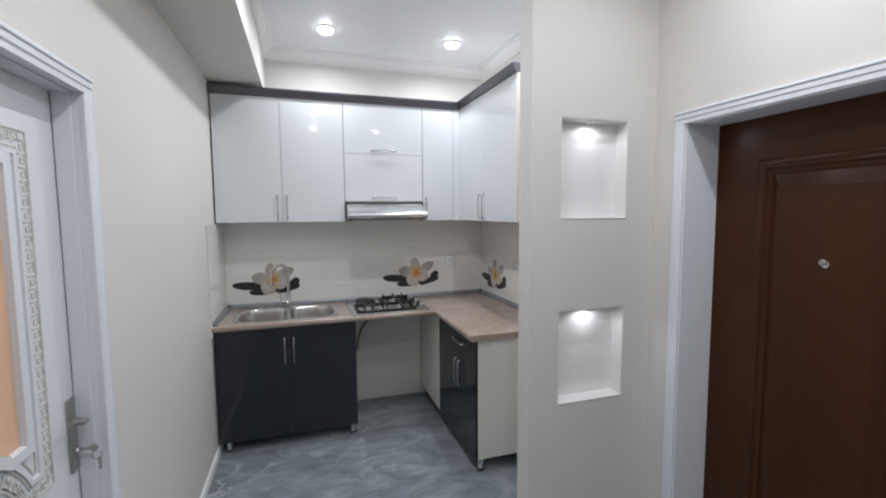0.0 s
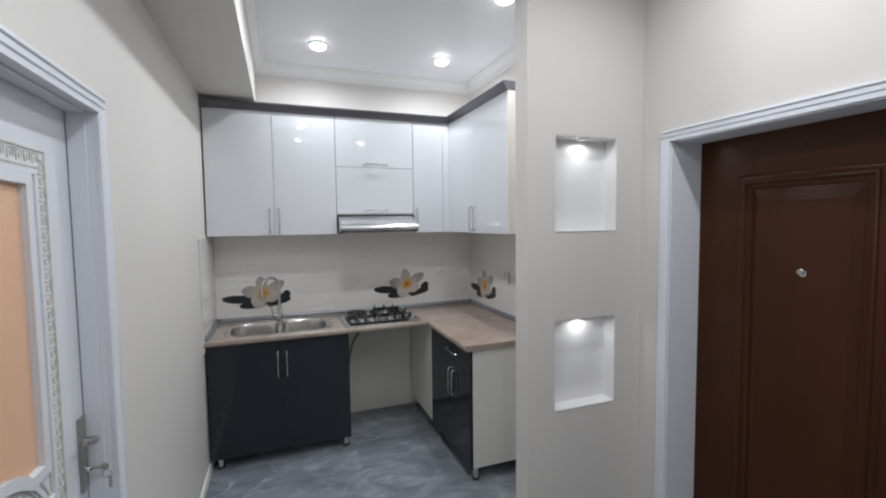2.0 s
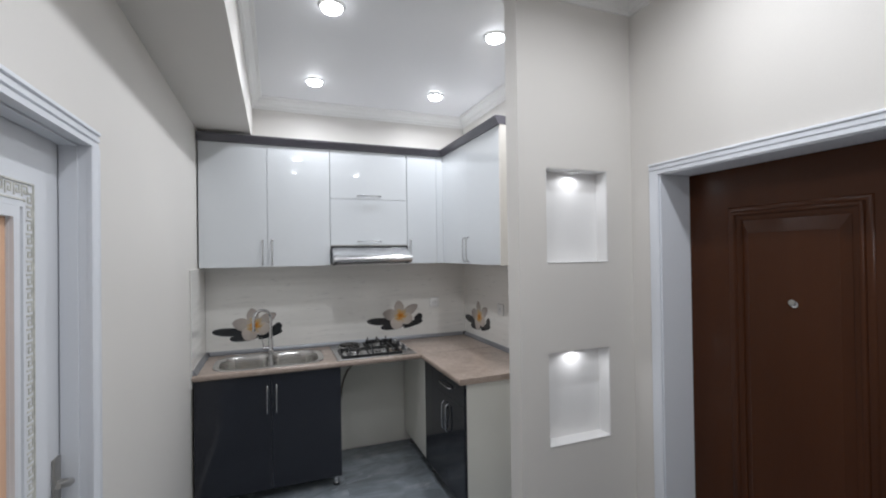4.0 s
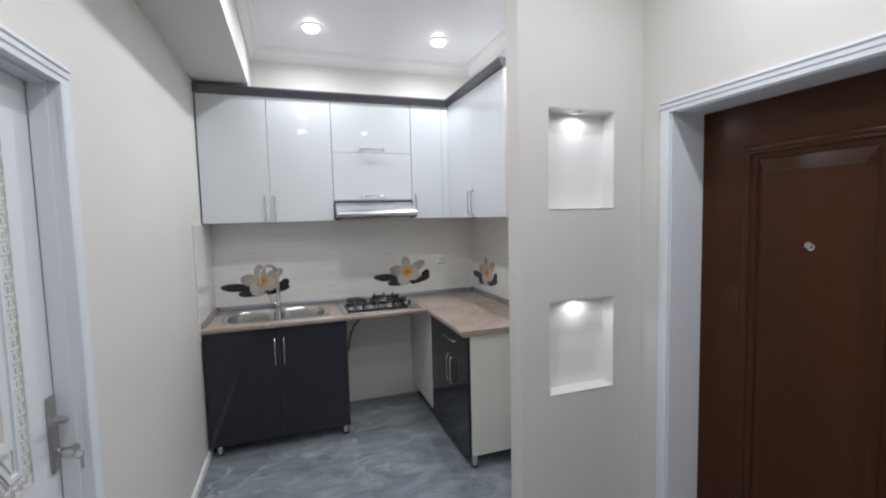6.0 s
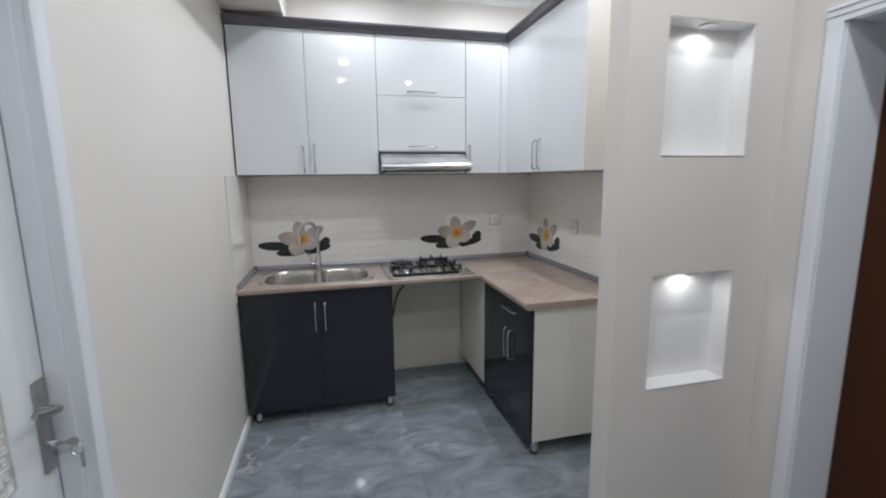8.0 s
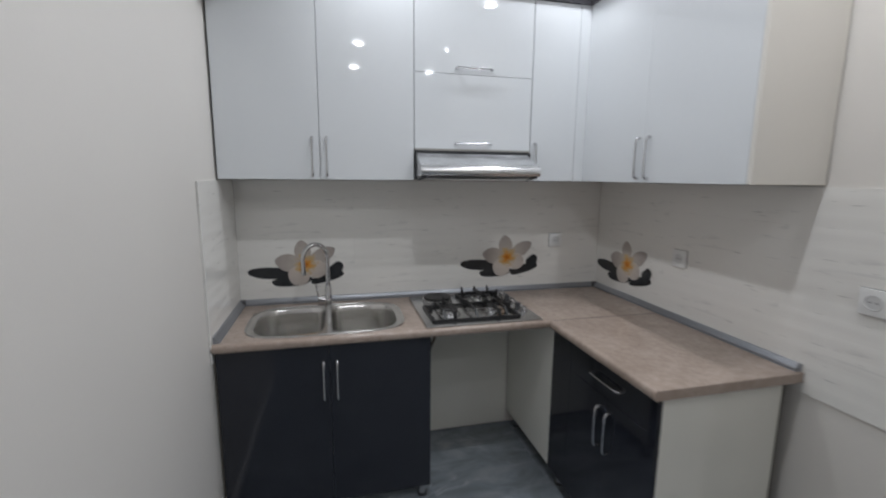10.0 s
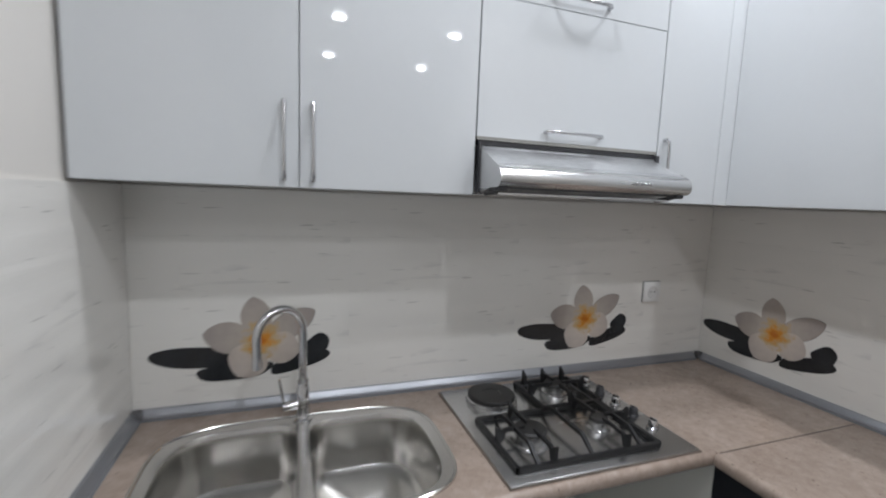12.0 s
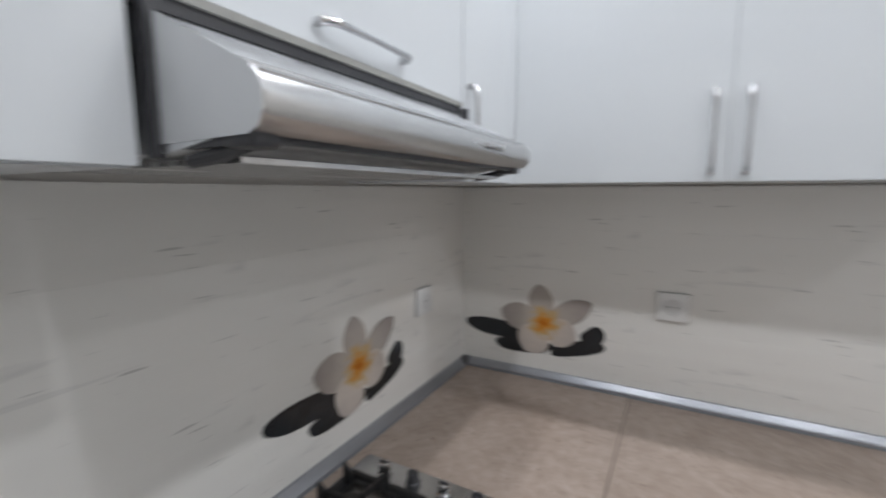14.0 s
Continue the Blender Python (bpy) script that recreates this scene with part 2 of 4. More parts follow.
CREAM_END = material("warm_cream_end_panel", (0.70, 0.67, 0.62), 0.35, vary=0.02, scale=2)
SOCKET_WHITE = material("white_socket_plastic", (0.78, 0.78, 0.77), 0.25, vary=0.01)
SOCKET_INSERT = material("pale_grey_socket_plastic", (0.62, 0.62, 0.615), 0.3, vary=0.02)
PRINT_STONE = material("printed_black_pebble", (0.018, 0.02, 0.023), 0.2, vary=0.35, scale=14, grain=90)
BROWN_DOOR = material("dark_brown_wood_film", (0.052, 0.0168, 0.0062), 0.24, vary=0.10, scale=2.2, grain=26, stretch=(3, 6, 0.7), spec=0.2)
PATINA = material("greyish_gold_patina", (0.58, 0.57, 0.52), 0.5, vary=0.3, scale=30, grain=90)
PEACH_GLASS = material("frosted_peach_glass", (0.80, 0.50, 0.33), 0.38, vary=0.05, scale=2)
NICKEL = material("satin_nickel", (0.40, 0.39, 0.37), 0.3, 0.9, vary=0.06)
RUBBER = material("brown_rubber_hose", (0.12, 0.095, 0.075), 0.5, vary=0.1)
GROUT = material("grey_grout", (0.20, 0.22, 0.24), 0.8, vary=0.1)
PALE_GROUT = material("pale_grout", (0.76, 0.75, 0.73), 0.8, vary=0.05)
FLOOR_TILE, WALL_TILE, STONE_TOP = marble_floor(), wall_tile_material(), stone_laminate()
PETAL_GREY, PETAL_PALE = petal_material("printed_grey_petal", 0.95), petal_material("printed_pale_petal", 1.2)
PETAL_EDGE = material("printed_petal_edge", (0.27, 0.24, 0.225), 0.2, vary=0.2, scale=30, grain=120)
LENS_GLOW = glowing("lit_lamp_diffuser", (0.90, 0.935, 0.995), 18.0)

# ---- mesh helpers ----


def box(bm, x0, x1, y0, y1, z0, z1, bevel=0.0, seg=2):
    v = [bm.verts.new(p) for p in ((x0, y0, z0), (x1, y0, z0), (x1, y1, z0), (x0, y1, z0), (x0, y0, z1), (x1, y0, z1), (x1, y1, z1), (x0, y1, z1))]
    f = [bm.faces.new([v[i] for i in q]) for q in ((0, 3, 2, 1), (4, 5, 6, 7), (0, 1, 5, 4), (1, 2, 6, 5), (2, 3, 7, 6), (3, 0, 4, 7))]
    if bevel:
        edges = list({e for g in f for e in g.edges})
        bmesh.ops.bevel(bm, geom=edges, offset=bevel, segments=seg, affect="EDGES", profile=0.5)
    return bm


def prism(bm, outline, axis, a, b):
    """Extrudes a flat outline along an axis; the outline gives the two other coordinates in order."""
    def place(p, s):
        return {"x": (s, p[0], p[1]), "y": (p[0], s, p[1]), "z": (p[0], p[1], s)}[axis]
    lo = [bm.verts.new(place(p, a)) for p in outline]
    hi = [bm.verts.new(place(p, b)) for p in outline]
    n = len(outline)
    bm.faces.new(lo[::-1])
    bm.faces.new(hi)
    for i in range(n):
        bm.faces.new((lo[i], lo[(i + 1) % n], hi[(i + 1) % n], hi[i]))
    bmesh.ops.recalc_face_normals(bm, faces=bm.faces[:])
    return bm


def tube(bm, path, r, n=10):
    path = [Vector(p) for p in path]
    rings = []
    side = None
    for i, p in enumerate(path):
        d = (path[min(i + 1, len(path) - 1)] - path[max(i - 1, 0)]).normalized()
        if side is None:
            side = d.orthogonal().normalized()
        side = (side - d * side.dot(d)).normalized()
        up = d.cross(side)
        rad = r[i] if isinstance(r, (list, tuple)) else r
        rings.append([bm.verts.new(p + rad * (math.cos(a) * side + math.sin(a) * up)) for a in (2 * math.pi * k / n for k in range(n))])
    for a, b in zip(rings, rings[1:]):
        for k in range(n):
            bm.faces.new((a[k], a[(k + 1) % n], b[(k + 1) % n], b[k]))
    bm.faces.new(rings[0][::-1])
    bm.faces.new(rings[-1])
    bmesh.ops.recalc_face_normals(bm, faces=bm.faces[:])
    return bm


def lathe(bm, profile, c, n=28, axis="z"):
    """Turns (radius, height) pairs round an axis through c."""
    def place(r, h, a):
        u, w = r * math.cos(a), r * math.sin(a)
        return {"z": (c[0] + u, c[1] + w, c[2] + h), "y": (c[0] + u, c[1] + h, c[2] + w), "x": (c[0] + h, c[1] + u, c[2] + w)}[axis]
    rings = [[bm.verts.new(place(max(r, 1e-4), h, 2 * math.pi * k / n)) for k in range(n)] for r, h in profile]
    for a, b in zip(rings, rings[1:]):
        for k in range(n):
            bm.faces.new((a[k], a[(k + 1) % n], b[(k + 1) % n], b[k]))
    bm.faces.new(rings[0])
    bm.faces.new(rings[-1])
    bmesh.ops.recalc_face_normals(bm, faces=bm.faces[:])
    return bm


def plate_with_holes(bm, loops, z0, z1):
    """A level plate between z0 and z1 with the first loop as its outline and the others cut out of it."""
    edges, rows = [], []
    for loop in loops:
        vs = [bm.verts.new((x, y, z1)) for x, y in loop]
        rows.append(vs)
        edges += [bm.edges.new((vs[i], vs[(i + 1) % len(vs)])) for i in range(len(vs))]
    top = [f for f in bmesh.ops.triangle_fill(bm, edges=edges, use_beauty=True)["geom"] if isinstance(f, bmesh.types.BMFace)]
    if z0 != z1:
        low = {v: bm.verts.new((v.co.x, v.co.y, z0)) for vs in rows for v in vs}
        for f in top:
            bm.faces.new([low[v] for v in f.verts][::-1])
        for vs in rows:
            for i, v in enumerate(vs):
                w = vs[(i + 1) % len(vs)]
                bm.faces.new((v, w, low[w], low[v]))
    bmesh.ops.recalc_face_normals(bm, faces=bm.faces[:])
    return bm


SMOOTH_LIMIT = radians(38)


def mesh_from(name, bm, mat, smooth=False):
    me = bpy.data.meshes.new(name)
    if smooth:
        for f in bm.faces:
            f.smooth = True
        for e in bm.edges:
            if len(e.link_faces) == 2 and e.calc_face_angle(0) > SMOOTH_LIMIT:
                e.smooth = False
    bm.to_mesh(me)
    bm.free()
    me.materials.append(mat)
    return me


def spot_of(ob):
    p = Vector(ob.location)
    while ob.parent:
        ob = ob.parent
        p += Vector(ob.location)
    return p


def part(name, bm, mat, parent=None, label="", smooth=False):
    """Links a bmesh, given in the room's coordinates, as one mesh object under its thing or part."""
    if parent is not None:
        bmesh.ops.translate(bm, verts=bm.verts[:], vec=-spot_of(parent))
    ob = new(name, mesh_from(name, bm, mat, smooth))
    ob.parent = parent
    return tagged(ob, label)


def thing(name, at, label, category, group="", kind=""):
    ob = new(name)
    ob.empty_display_size = 0.05
    ob.location = at
    return tagged(ob, label, category, group, kind)


def whole(name, bm, mat, label, category, group="", kind="", smooth=False, at=None):
    """A thing that is one mesh, with its origin at its base."""
    if at is None:
        zs = min(v.co.z for v in bm.verts)
        at = (sum(v.co.x for v in bm.verts) / len(bm.verts), sum(v.co.y for v in bm.verts) / len(bm.verts), zs)
    bmesh.ops.translate(bm, verts=bm.verts[:], vec=-Vector(at))
    ob = new(name, mesh_from(name, bm, mat, smooth))
    ob.location = at
    return tagged(ob, label, category, group, kind)


def B():
    return bmesh.new()


# ---- structure ----
W, SOUTH = 2.145, -5.2
NY0, NY1 = -2.04, -1.938
PX = 1.502
LD0, LD1, LDZ = -3.095, -2.165, 1.965
ED0, ED1, EDZ = -3.11, -2.208, 1.978

bm = B()
box(bm, -0.2, W + 0.3, 0.0, 0.15, -0.1, CEIL + 0.1)
whole("wall_north", bm, PAINT, "cream painted kitchen back wall", "wall", kind="structure")

bm = B()
box(bm, -0.16, 0.0, LD1, 0.0, -0.1, CEIL)
box(bm, -0.16, 0.0, LD0, LD1, LDZ, CEIL)
box(bm, -0.16, 0.0, SOUTH, LD0, -0.1, CEIL)
whole("wall_west", bm, PAINT, "cream painted long wall with a white door", "wall", kind="structure")

bm = B()
box(bm, W, W + 0.25, ED1, 0.0, -0.1, CEIL)
box(bm, W, W + 0.25, ED0, ED1, EDZ, CEIL)
box(bm, W, W + 0.25, SOUTH, ED0, -0.1, CEIL)
whole("wall_east", bm, PAINT, "cream painted wall with the entrance door", "wall", kind="structure")

bm = B()
box(bm, -0.2, W + 0.3, SOUTH - 0.15, SOUTH, -0.1, CEIL + 0.1)
whole("wall_south", bm, PAINT, "plain cream hall end wall", "wall", kind="structure")

bm = B()
box(bm, -0.2, W + 0.3, SOUTH - 0.15, 0.15, CEIL, CEIL + 0.12)
whole("ceiling", bm, CEILING_WHITE, "smooth white ceiling", "ceiling", kind="structure")

bm = B()
box(bm, 0.0, 0.345, SOUTH, 0.0, 2.51, CEIL)
whole("ceiling_beam", bm, PAINT, "boxed cream beam along the wall under the ceiling", "beam", kind="structure")

# partition stub with two lit niches
NICHES = [(0.747, 1.172), (1.578, 2.013)]
NX0, NX1, NDEPTH = 1.645, 1.992, 0.080
bm = B()
zs = [0.0, NICHES[0][0], NICHES[0][1], NICHES[1][0], NICHES[1][1], CEIL]
for i, (a, b) in enumerate(zip(zs, zs[1:])):
    if i in (1, 3):
        box(bm, PX, NX0, NY0, NY0 + NDEPTH, a, b)
        box(bm, NX1, W, NY0, NY0 + NDEPTH, a, b)
    else:
        box(bm, PX, W, NY0, NY0 + NDEPTH, a, b)
box(bm, PX, W, NY0 + NDEPTH, NY1, 0, CEIL)
whole("partition_wall", bm, PAINT, "cream partition stub with two recessed niches", "wall", kind="structure")

for z0, z1 in NICHES:
    bm = B()
    t = 0.004
    box(bm, NX0, NX1, NY0 + NDEPTH - t, NY0 + NDEPTH - 0.0005, z0, z1)
    box(bm, NX0 + 0.0005, NX0 + t, NY0 + 0.002, NY0 + NDEPTH - t, z0, z1)
    box(bm, NX1 - t, NX1 - 0.0005, NY0 + 0.002, NY0 + NDEPTH - t, z0, z1)
    box(bm, NX0 + t, NX1 - t, NY0 - 0.003, NY0 + NDEPTH - t, z0 + 0.0005, z0 + t, 0.001)
    box(bm, NX0 + t, NX1 - t, NY0 + 0.002, NY0 + NDEPTH - t, z1 - t, z1 - 0.0005)
    whole("niche_lining", bm, NICHE_WHITE, "white lined wall niche lit from above", "wall niche", "wall niches", kind="structure")
    cx, cy = 1.825, NY0 + 0.034
    n = thing("niche_spotlight", (cx, cy, z1 - 0.012), "small white recessed spotlight in the niche top", "spotlight", "niche spotlights")
    part("ring", lathe(B(), [(0.022, 0.0), (0.027, 0.001), (0.028, 0.0075), (0.020, 0.0075), (0.020, 0.003)], (cx, cy, z1 - 0.012), 24), SOCKET_WHITE, n, smooth=True)
    part("lens", lathe(B(), [(0.0185, 0.0), (0.0185, 0.003)], (cx, cy, z1 - 0.0085), 20), LENS_GLOW, n, "lit round lens")
    data = bpy.data.lights.new("niche_lamp", "SPOT")
    data.energy, data.spot_size, data.spot_blend, data.shadow_soft_size, data.color = NICHE_WATTS, radians(178), 0.4, 0.02, (0.93, 0.95, 1.0)
    new("niche_lamp", data).location = (cx, cy, z1 - 0.017)


CORNICE = [(0.0, 0.0), (0.0, -0.085), (0.010, -0.085), (0.012, -0.066), (0.020, -0.062), (0.026, -0.045), (0.042, -0.026), (0.048, -0.014), (0.066, -0.012), (0.070, 0.0)]


def cornice(axis, a, b, wall, side):
    """A stepped cornice along x or y. wall: the plane it lies on; side: which way the room is."""
    pts = [(wall + side * d, CEIL + h - 0.0005) for d, h in CORNICE]
    bm = B()
    prism(bm, pts, axis, a, b)
    whole("ceiling_trim", bm, MOULD_WHITE, "stepped white plaster ceiling cornice", "cornice", "ceiling cornices", kind="structure")


cornice("x", 0.345, W, 0.0, -1)
cornice("y", SOUTH, 0.0, 0.345, 1)
cornice("y", NY1, 0.0, W, -1)
cornice("y", SOUTH, NY0, W, -1)
cornice("x", PX, W, NY0, -1)
cornice("x", PX, W, NY1, 1)
cornice("x", 0.345, W, SOUTH, 1)


def skirting(axis, a, b, wall, side):
    prof = [(0, 0.001), (0.013, 0.001), (0.013, 0.040), (0.010, 0.045), (0.010, 0.050), (0.005, 0.057), (0, 0.059)]
    bm = B()
    prism(bm, [(wall + side * d, h) for d, h in prof], axis, a, b)
    whole("baseboard", bm, MOULD_WHITE, "low white grooved baseboard", "baseboard", "baseboards", kind="structure")


skirting("y", -2.07, -0.001, 0.0, 1)
skirting("y", SOUTH, -3.15, 0.0, 1)
skirting("x", PX, W, NY0, -1)
skirting("y", ED1 + 0.059, NY0 - 0.016, W, -1)
skirting("y", SOUTH, ED0 - 0.08, W, -1)
skirting("x", 0.0, W, SOUTH, 1)

# ---- doors ----


def casing(axis_sign, x, y0, y1, z1, width, name, label):
    """Fluted casing round an opening in a wall of constant x; axis_sign points into the room."""
    c = thing(name, (x, (y0 + y1) / 2, 0), label, "door casing", kind="structure")
    steps = [(0.0, 0.012), (0.014, 0.012), (0.016, 0.008), (0.019, 0.008), (0.021, 0.014), (0.034, 0.014), (0.036, 0.010), (0.039, 0.010), (0.041, 0.017), (width - 0.003, 0.017), (width, 0.014), (width, 0.0), (0.0, 0.0)]
    plain = [(0.0, 0.010), (0.004, 0.013), (width * 0.5, 0.0155), (width - 0.006, 0.0165), (width - 0.001, 0.013), (width, 0.008), (width, 0.0), (0.0, 0.0)]
    bm = B()
    prism(bm, [(x + axis_sign * h, z1 + w) for w, h in steps], "y", y0 - width, y1 + width)
    part("head_board", bm, CASING, c)
    for y, s in ((y1, 1), (y0, -1)):
        bm = B()
        prism(bm, [(x + axis_sign * h, y + s * w) for w, h in plain], "z", 0.0, z1 - 0.0005)
        part("side_board", bm, CASING, c, smooth=True)
    return c


casing(1, 0.0, LD0 + 0.012, LD1 - 0.012, LDZ - 0.012, 0.052, "door_casing", "white fluted casing round the interior door")
casing(-1, W, ED0, ED1, EDZ, 0.050, "door_casing", "white fluted casing round the entrance door")


def jamb(x0, x1, y0, y1, z1, t, stop_x, label, mat, splay=0.0):
    """Side and head liners of an opening; splay narrows the opening towards x1."""
    j = thing("door_jamb", ((x0 + x1) / 2, (y0 + y1) / 2, 0), label, "door jamb", kind="structure")
    for y, s in ((y1, -1), (y0, 1)):
        outline = [(x0, y), (x1, y), (x1, y + s * (t + splay)), (x0, y + s * t)]
        part("side_liner", prism(B(), outline, "z", 0.0, z1), mat, j)
        if stop_x:
            bm = B()
            a, b = sorted((y + s * t, y + s * (t + 0.006)))
            box(bm, stop_x[0], stop_x[1], a, b, 0.0, z1 - t, 0.002)
            part("door_stop", bm, mat, j)
    inner = t + splay
    bm = B()
    box(bm, x0, x1, y0 + inner, y1 - inner, z1 - t, z1)
    part("head_liner", bm, mat, j)
    if stop_x:
        bm = B()
        box(bm, stop_x[0], stop_x[1], y0 + t, y1 - t, z1 - t - 0.006, z1 - t, 0.002)
        part("door_stop", bm, mat, j)


jamb(-0.155, 0.002, LD0, LD1, LDZ, 0.010, (-0.066, -0.022), "white painted interior door jamb", CASING)
jamb(W - 0.001, W + 0.16, ED0, ED1, EDZ, 0.006, None, "plain white entrance door reveal", CASING, 0.020)


def ribbon(bm, path, w, d, x):
    """A flat band of width w along a path in a plane of constant x, standing d proud towards the room."""
    path = [Vector((p[0], p[1])) for p in path]
    rows = []
    for i, p in enumerate(path):
        a = (p - path[i - 1]).normalized() if i else None
        b = (path[i + 1] - p).normalized() if i < len(path) - 1 else None
        a, b = a or b, b or a
        n0, n1 = Vector((-a.y, a.x)), Vector((-b.y, b.x))
        n = (n0 + n1).normalized()
        k = w / 2 / max(0.35, n.dot(n0))
        rows.append([bm.verts.new((xx, q.x, q.y)) for q, xx in ((p + n * k, x), (p + n * k, x + d), (p - n * k, x + d), (p - n * k, x))])
    for a, b in zip(rows, rows[1:]):
        for k in range(4):
            bm.faces.new((a[k], a[(k + 1) % 4], b[(k + 1) % 4], b[k]))
    bm.faces.new(rows[0])
    bm.faces.new(rows[-1][::-1])
    bmesh.ops.recalc_face_normals(bm, faces=bm.faces[:])
    return bm


def half_round(w, h, n=8):
    return [(w / 2 * math.cos(math.pi * k / n), h * math.sin(math.pi * k / n)) for k in range(n + 1)]


def moulded(bm, path, prof, x):
    """A moulding of the given (across, proud) profile along a closed path, proud towards smaller x."""
    path = [Vector(p) for p in path[:-1]]
    rows = []
    for i, p in enumerate(path):
        a, b = (p - path[i - 1]).normalized(), (path[(i + 1) % len(path)] - p).normalized()
        n0 = Vector((-a.y, a.x))
        n = (n0 + Vector((-b.y, b.x))).normalized()
        n /= max(0.35, n.dot(n0))
        rows.append([bm.verts.new((x - h, p.x + n.x * u, p.y + n.y * u)) for u, h in prof])
    for a, b in zip(rows, rows[1:] + rows[:1]):
        for k in range(len(prof) - 1):
            bm.faces.new((a[k], a[k + 1], b[k + 1], b[k]))
    bmesh.ops.recalc_face_normals(bm, faces=bm.faces[:])
    return bm


LX = -0.068
LC = (LD0 + LD1) / 2
AZ = 0.845


def arch(r, a0, a1, n=20):
    return [(LC + r * math.cos(radians(a0 + (a1 - a0) * k / n)), AZ + r * math.sin(radians(a0 + (a1 - a0) * k / n))) for k in range(n + 1)]


def interior_door():
    d = thing("door_1", (LX, LC, 0), "white interior door with Greek-key relief and frosted peach glass", "door", kind="structure")
    y0, y1, z0, z1 = LD0 + 0.014, LD1 - 0.016, 0.008, LDZ - 0.014
    gy, gt, gb = 0.208, 1.728, 1.060
    outline = [(y0, z0), (y1, z0), (y1, z1), (y0, z1)]
    a = math.degrees(math.asin(min(1, (gb - AZ) / 0.262)))
    hole = [(LC + gy, gb), (LC + gy, gt), (LC - gy, gt), (LC - gy, gb)] + arch(0.262, 180 - a, a)
    bm = B()
    edges, rows = [], []
    for loop in (outline, hole):
        vs = [bm.verts.new((LX, y, z)) for y, z in loop]
        rows.append(vs)
        edges += [bm.edges.new((vs[i], vs[(i + 1) % len(vs)])) for i in range(len(vs))]
    top = [f for f in bmesh.ops.triangle_fill(bm, edges=edges, use_beauty=True)["geom"] if isinstance(f, bmesh.types.BMFace)]
    low = {v: bm.verts.new((LX - 0.04, v.co.y, v.co.z)) for vs in rows for v in vs}
    for f in top:
        bm.faces.new([low[v] for v in f.verts][::-1])
    for vs in rows:
        for i, v in enumerate(vs):
            w = vs[(i + 1) % len(vs)]
            bm.faces.new((v, w, low[w], low[v]))
    bmesh.ops.recalc_face_normals(bm, faces=bm.faces[:])
    part("leaf", bm, DOOR_WHITE, d)
    bm = B()
    box(bm, LX - 0.012, LX - 0.006, LC - gy - 0.01, LC + gy + 0.01, gb - 0.01, gt + 0.01)
    part("glass_pane", bm, PEACH_GLASS, d, "frosted peach glass pane")
    # bead round the glass
    g = gy + 0.014
    a2 = math.degrees(math.asin((gb - 0.014 - AZ) / 0.25))
    ring = [(LC - g, gb - 0.014), (LC - g, gt + 0.014), (LC + g, gt + 0.014), (LC + g, gb - 0.014)] + arch(0.25, a2, 180 - a2) + [(LC - g, gb - 0.014)]
    part("glass_bead", ribbon(B(), ring, 0.026, 0.009, LX), DOOR_WHITE, d)
    # flat field edge, then the key border between two thin lines
    def loop_at(off):
        yb, zt, zb, r = 0.274 + off, 1.774 + off, 0.945 - off, 0.236 - off
        dz = zb - AZ
        aa = math.degrees(math.asin(dz / r)) if abs(dz) < r else 20
        return [(LC - yb, zb), (LC - yb, zt), (LC + yb, zt), (LC + yb, zb)] + arch(r, aa, 180 - aa) + [(LC - yb, zb)]
    part("border_line", ribbon(B(), loop_at(0.0), 0.004, 0.003, LX), PATINA, d, "thin greyish gold line")
    part("border_line", ribbon(B(), loop_at(0.042), 0.004, 0.003, LX), PATINA, d, "thin greyish gold line")
    part("field_moulding", ribbon(B(), loop_at(-0.012), 0.012, 0.006, LX), DOOR_WHITE, d)
    part("border_line", ribbon(B(), loop_at(-0.030), 0.003, 0.003, LX), PATINA, d, "thin greyish gold line")
    # meander of the key border
    mid = loop_at(0.021)
    pts = [Vector(p) for p in mid]
    key = B()
    step, unit = 0.034, [(-0.5, -0.45), (-0.5, 0.45), (0.3, 0.45), (0.3, -0.15), (-0.1, -0.15), (-0.1, 0.15)]
    for p, q in zip(pts, pts[1:]):
        ln = (q - p).length
        n = max(1, round(ln / step))
        if ln < 0.02:
            continue
        t = (q - p) / ln
        nn = Vector((-t.y, t.x))
        for i in range(n):
            c = p + t * (ln * (i + 0.5) / n)
            u = min(ln / n, step)
            ribbon(key, [tuple(c + t * a * u * 0.86 + nn * b * 0.029) for a, b in unit], 0.004, 0.002, LX)
    for k in range(13):
        a = 30 + 120 * k / 12
        c = Vector((LC + 0.215 * math.cos(radians(a)), AZ + 0.215 * math.sin(radians(a))))
        t = Vector((-math.sin(radians(a)), math.cos(radians(a))))
        nn = Vector((-t.y, t.x))
        ribbon(key, [tuple(c + t * a1 * 0.029 + nn * b1 * 0.029) for a1, b1 in unit], 0.004, 0.002, LX)
    part("key_border", key, PATINA, d, "greyish gold Greek-key relief")
    # round medallion below with leaf scrolls, and the pointed corner fields
    mz = 0.745
    circ = [(LC + 0.150 * math.cos(2 * math.pi * k / 40), mz + 0.150 * math.sin(2 * math.pi * k / 40)) for k in range(41)]
    part("medallion_ring", ribbon(B(), circ, 0.006, 0.005, LX), PATINA, d)
    leaf = B()
    for k in range(12):
        a = 2 * math.pi * k / 12
        for r0, sw in ((0.035, 1), (0.085, -1)):
            arc = [(LC + (r0 + 0.05 * s) * math.cos(a + sw * 0.55 * s * s), mz + (r0 + 0.05 * s) * math.sin(a + sw * 0.55 * s * s)) for s in (i / 6 for i in range(7))]
            ribbon(leaf, arc, 0.010, 0.005, LX)
    part("medallion_leaves", leaf, PATINA, d, "greyish gold leaf scrolls")
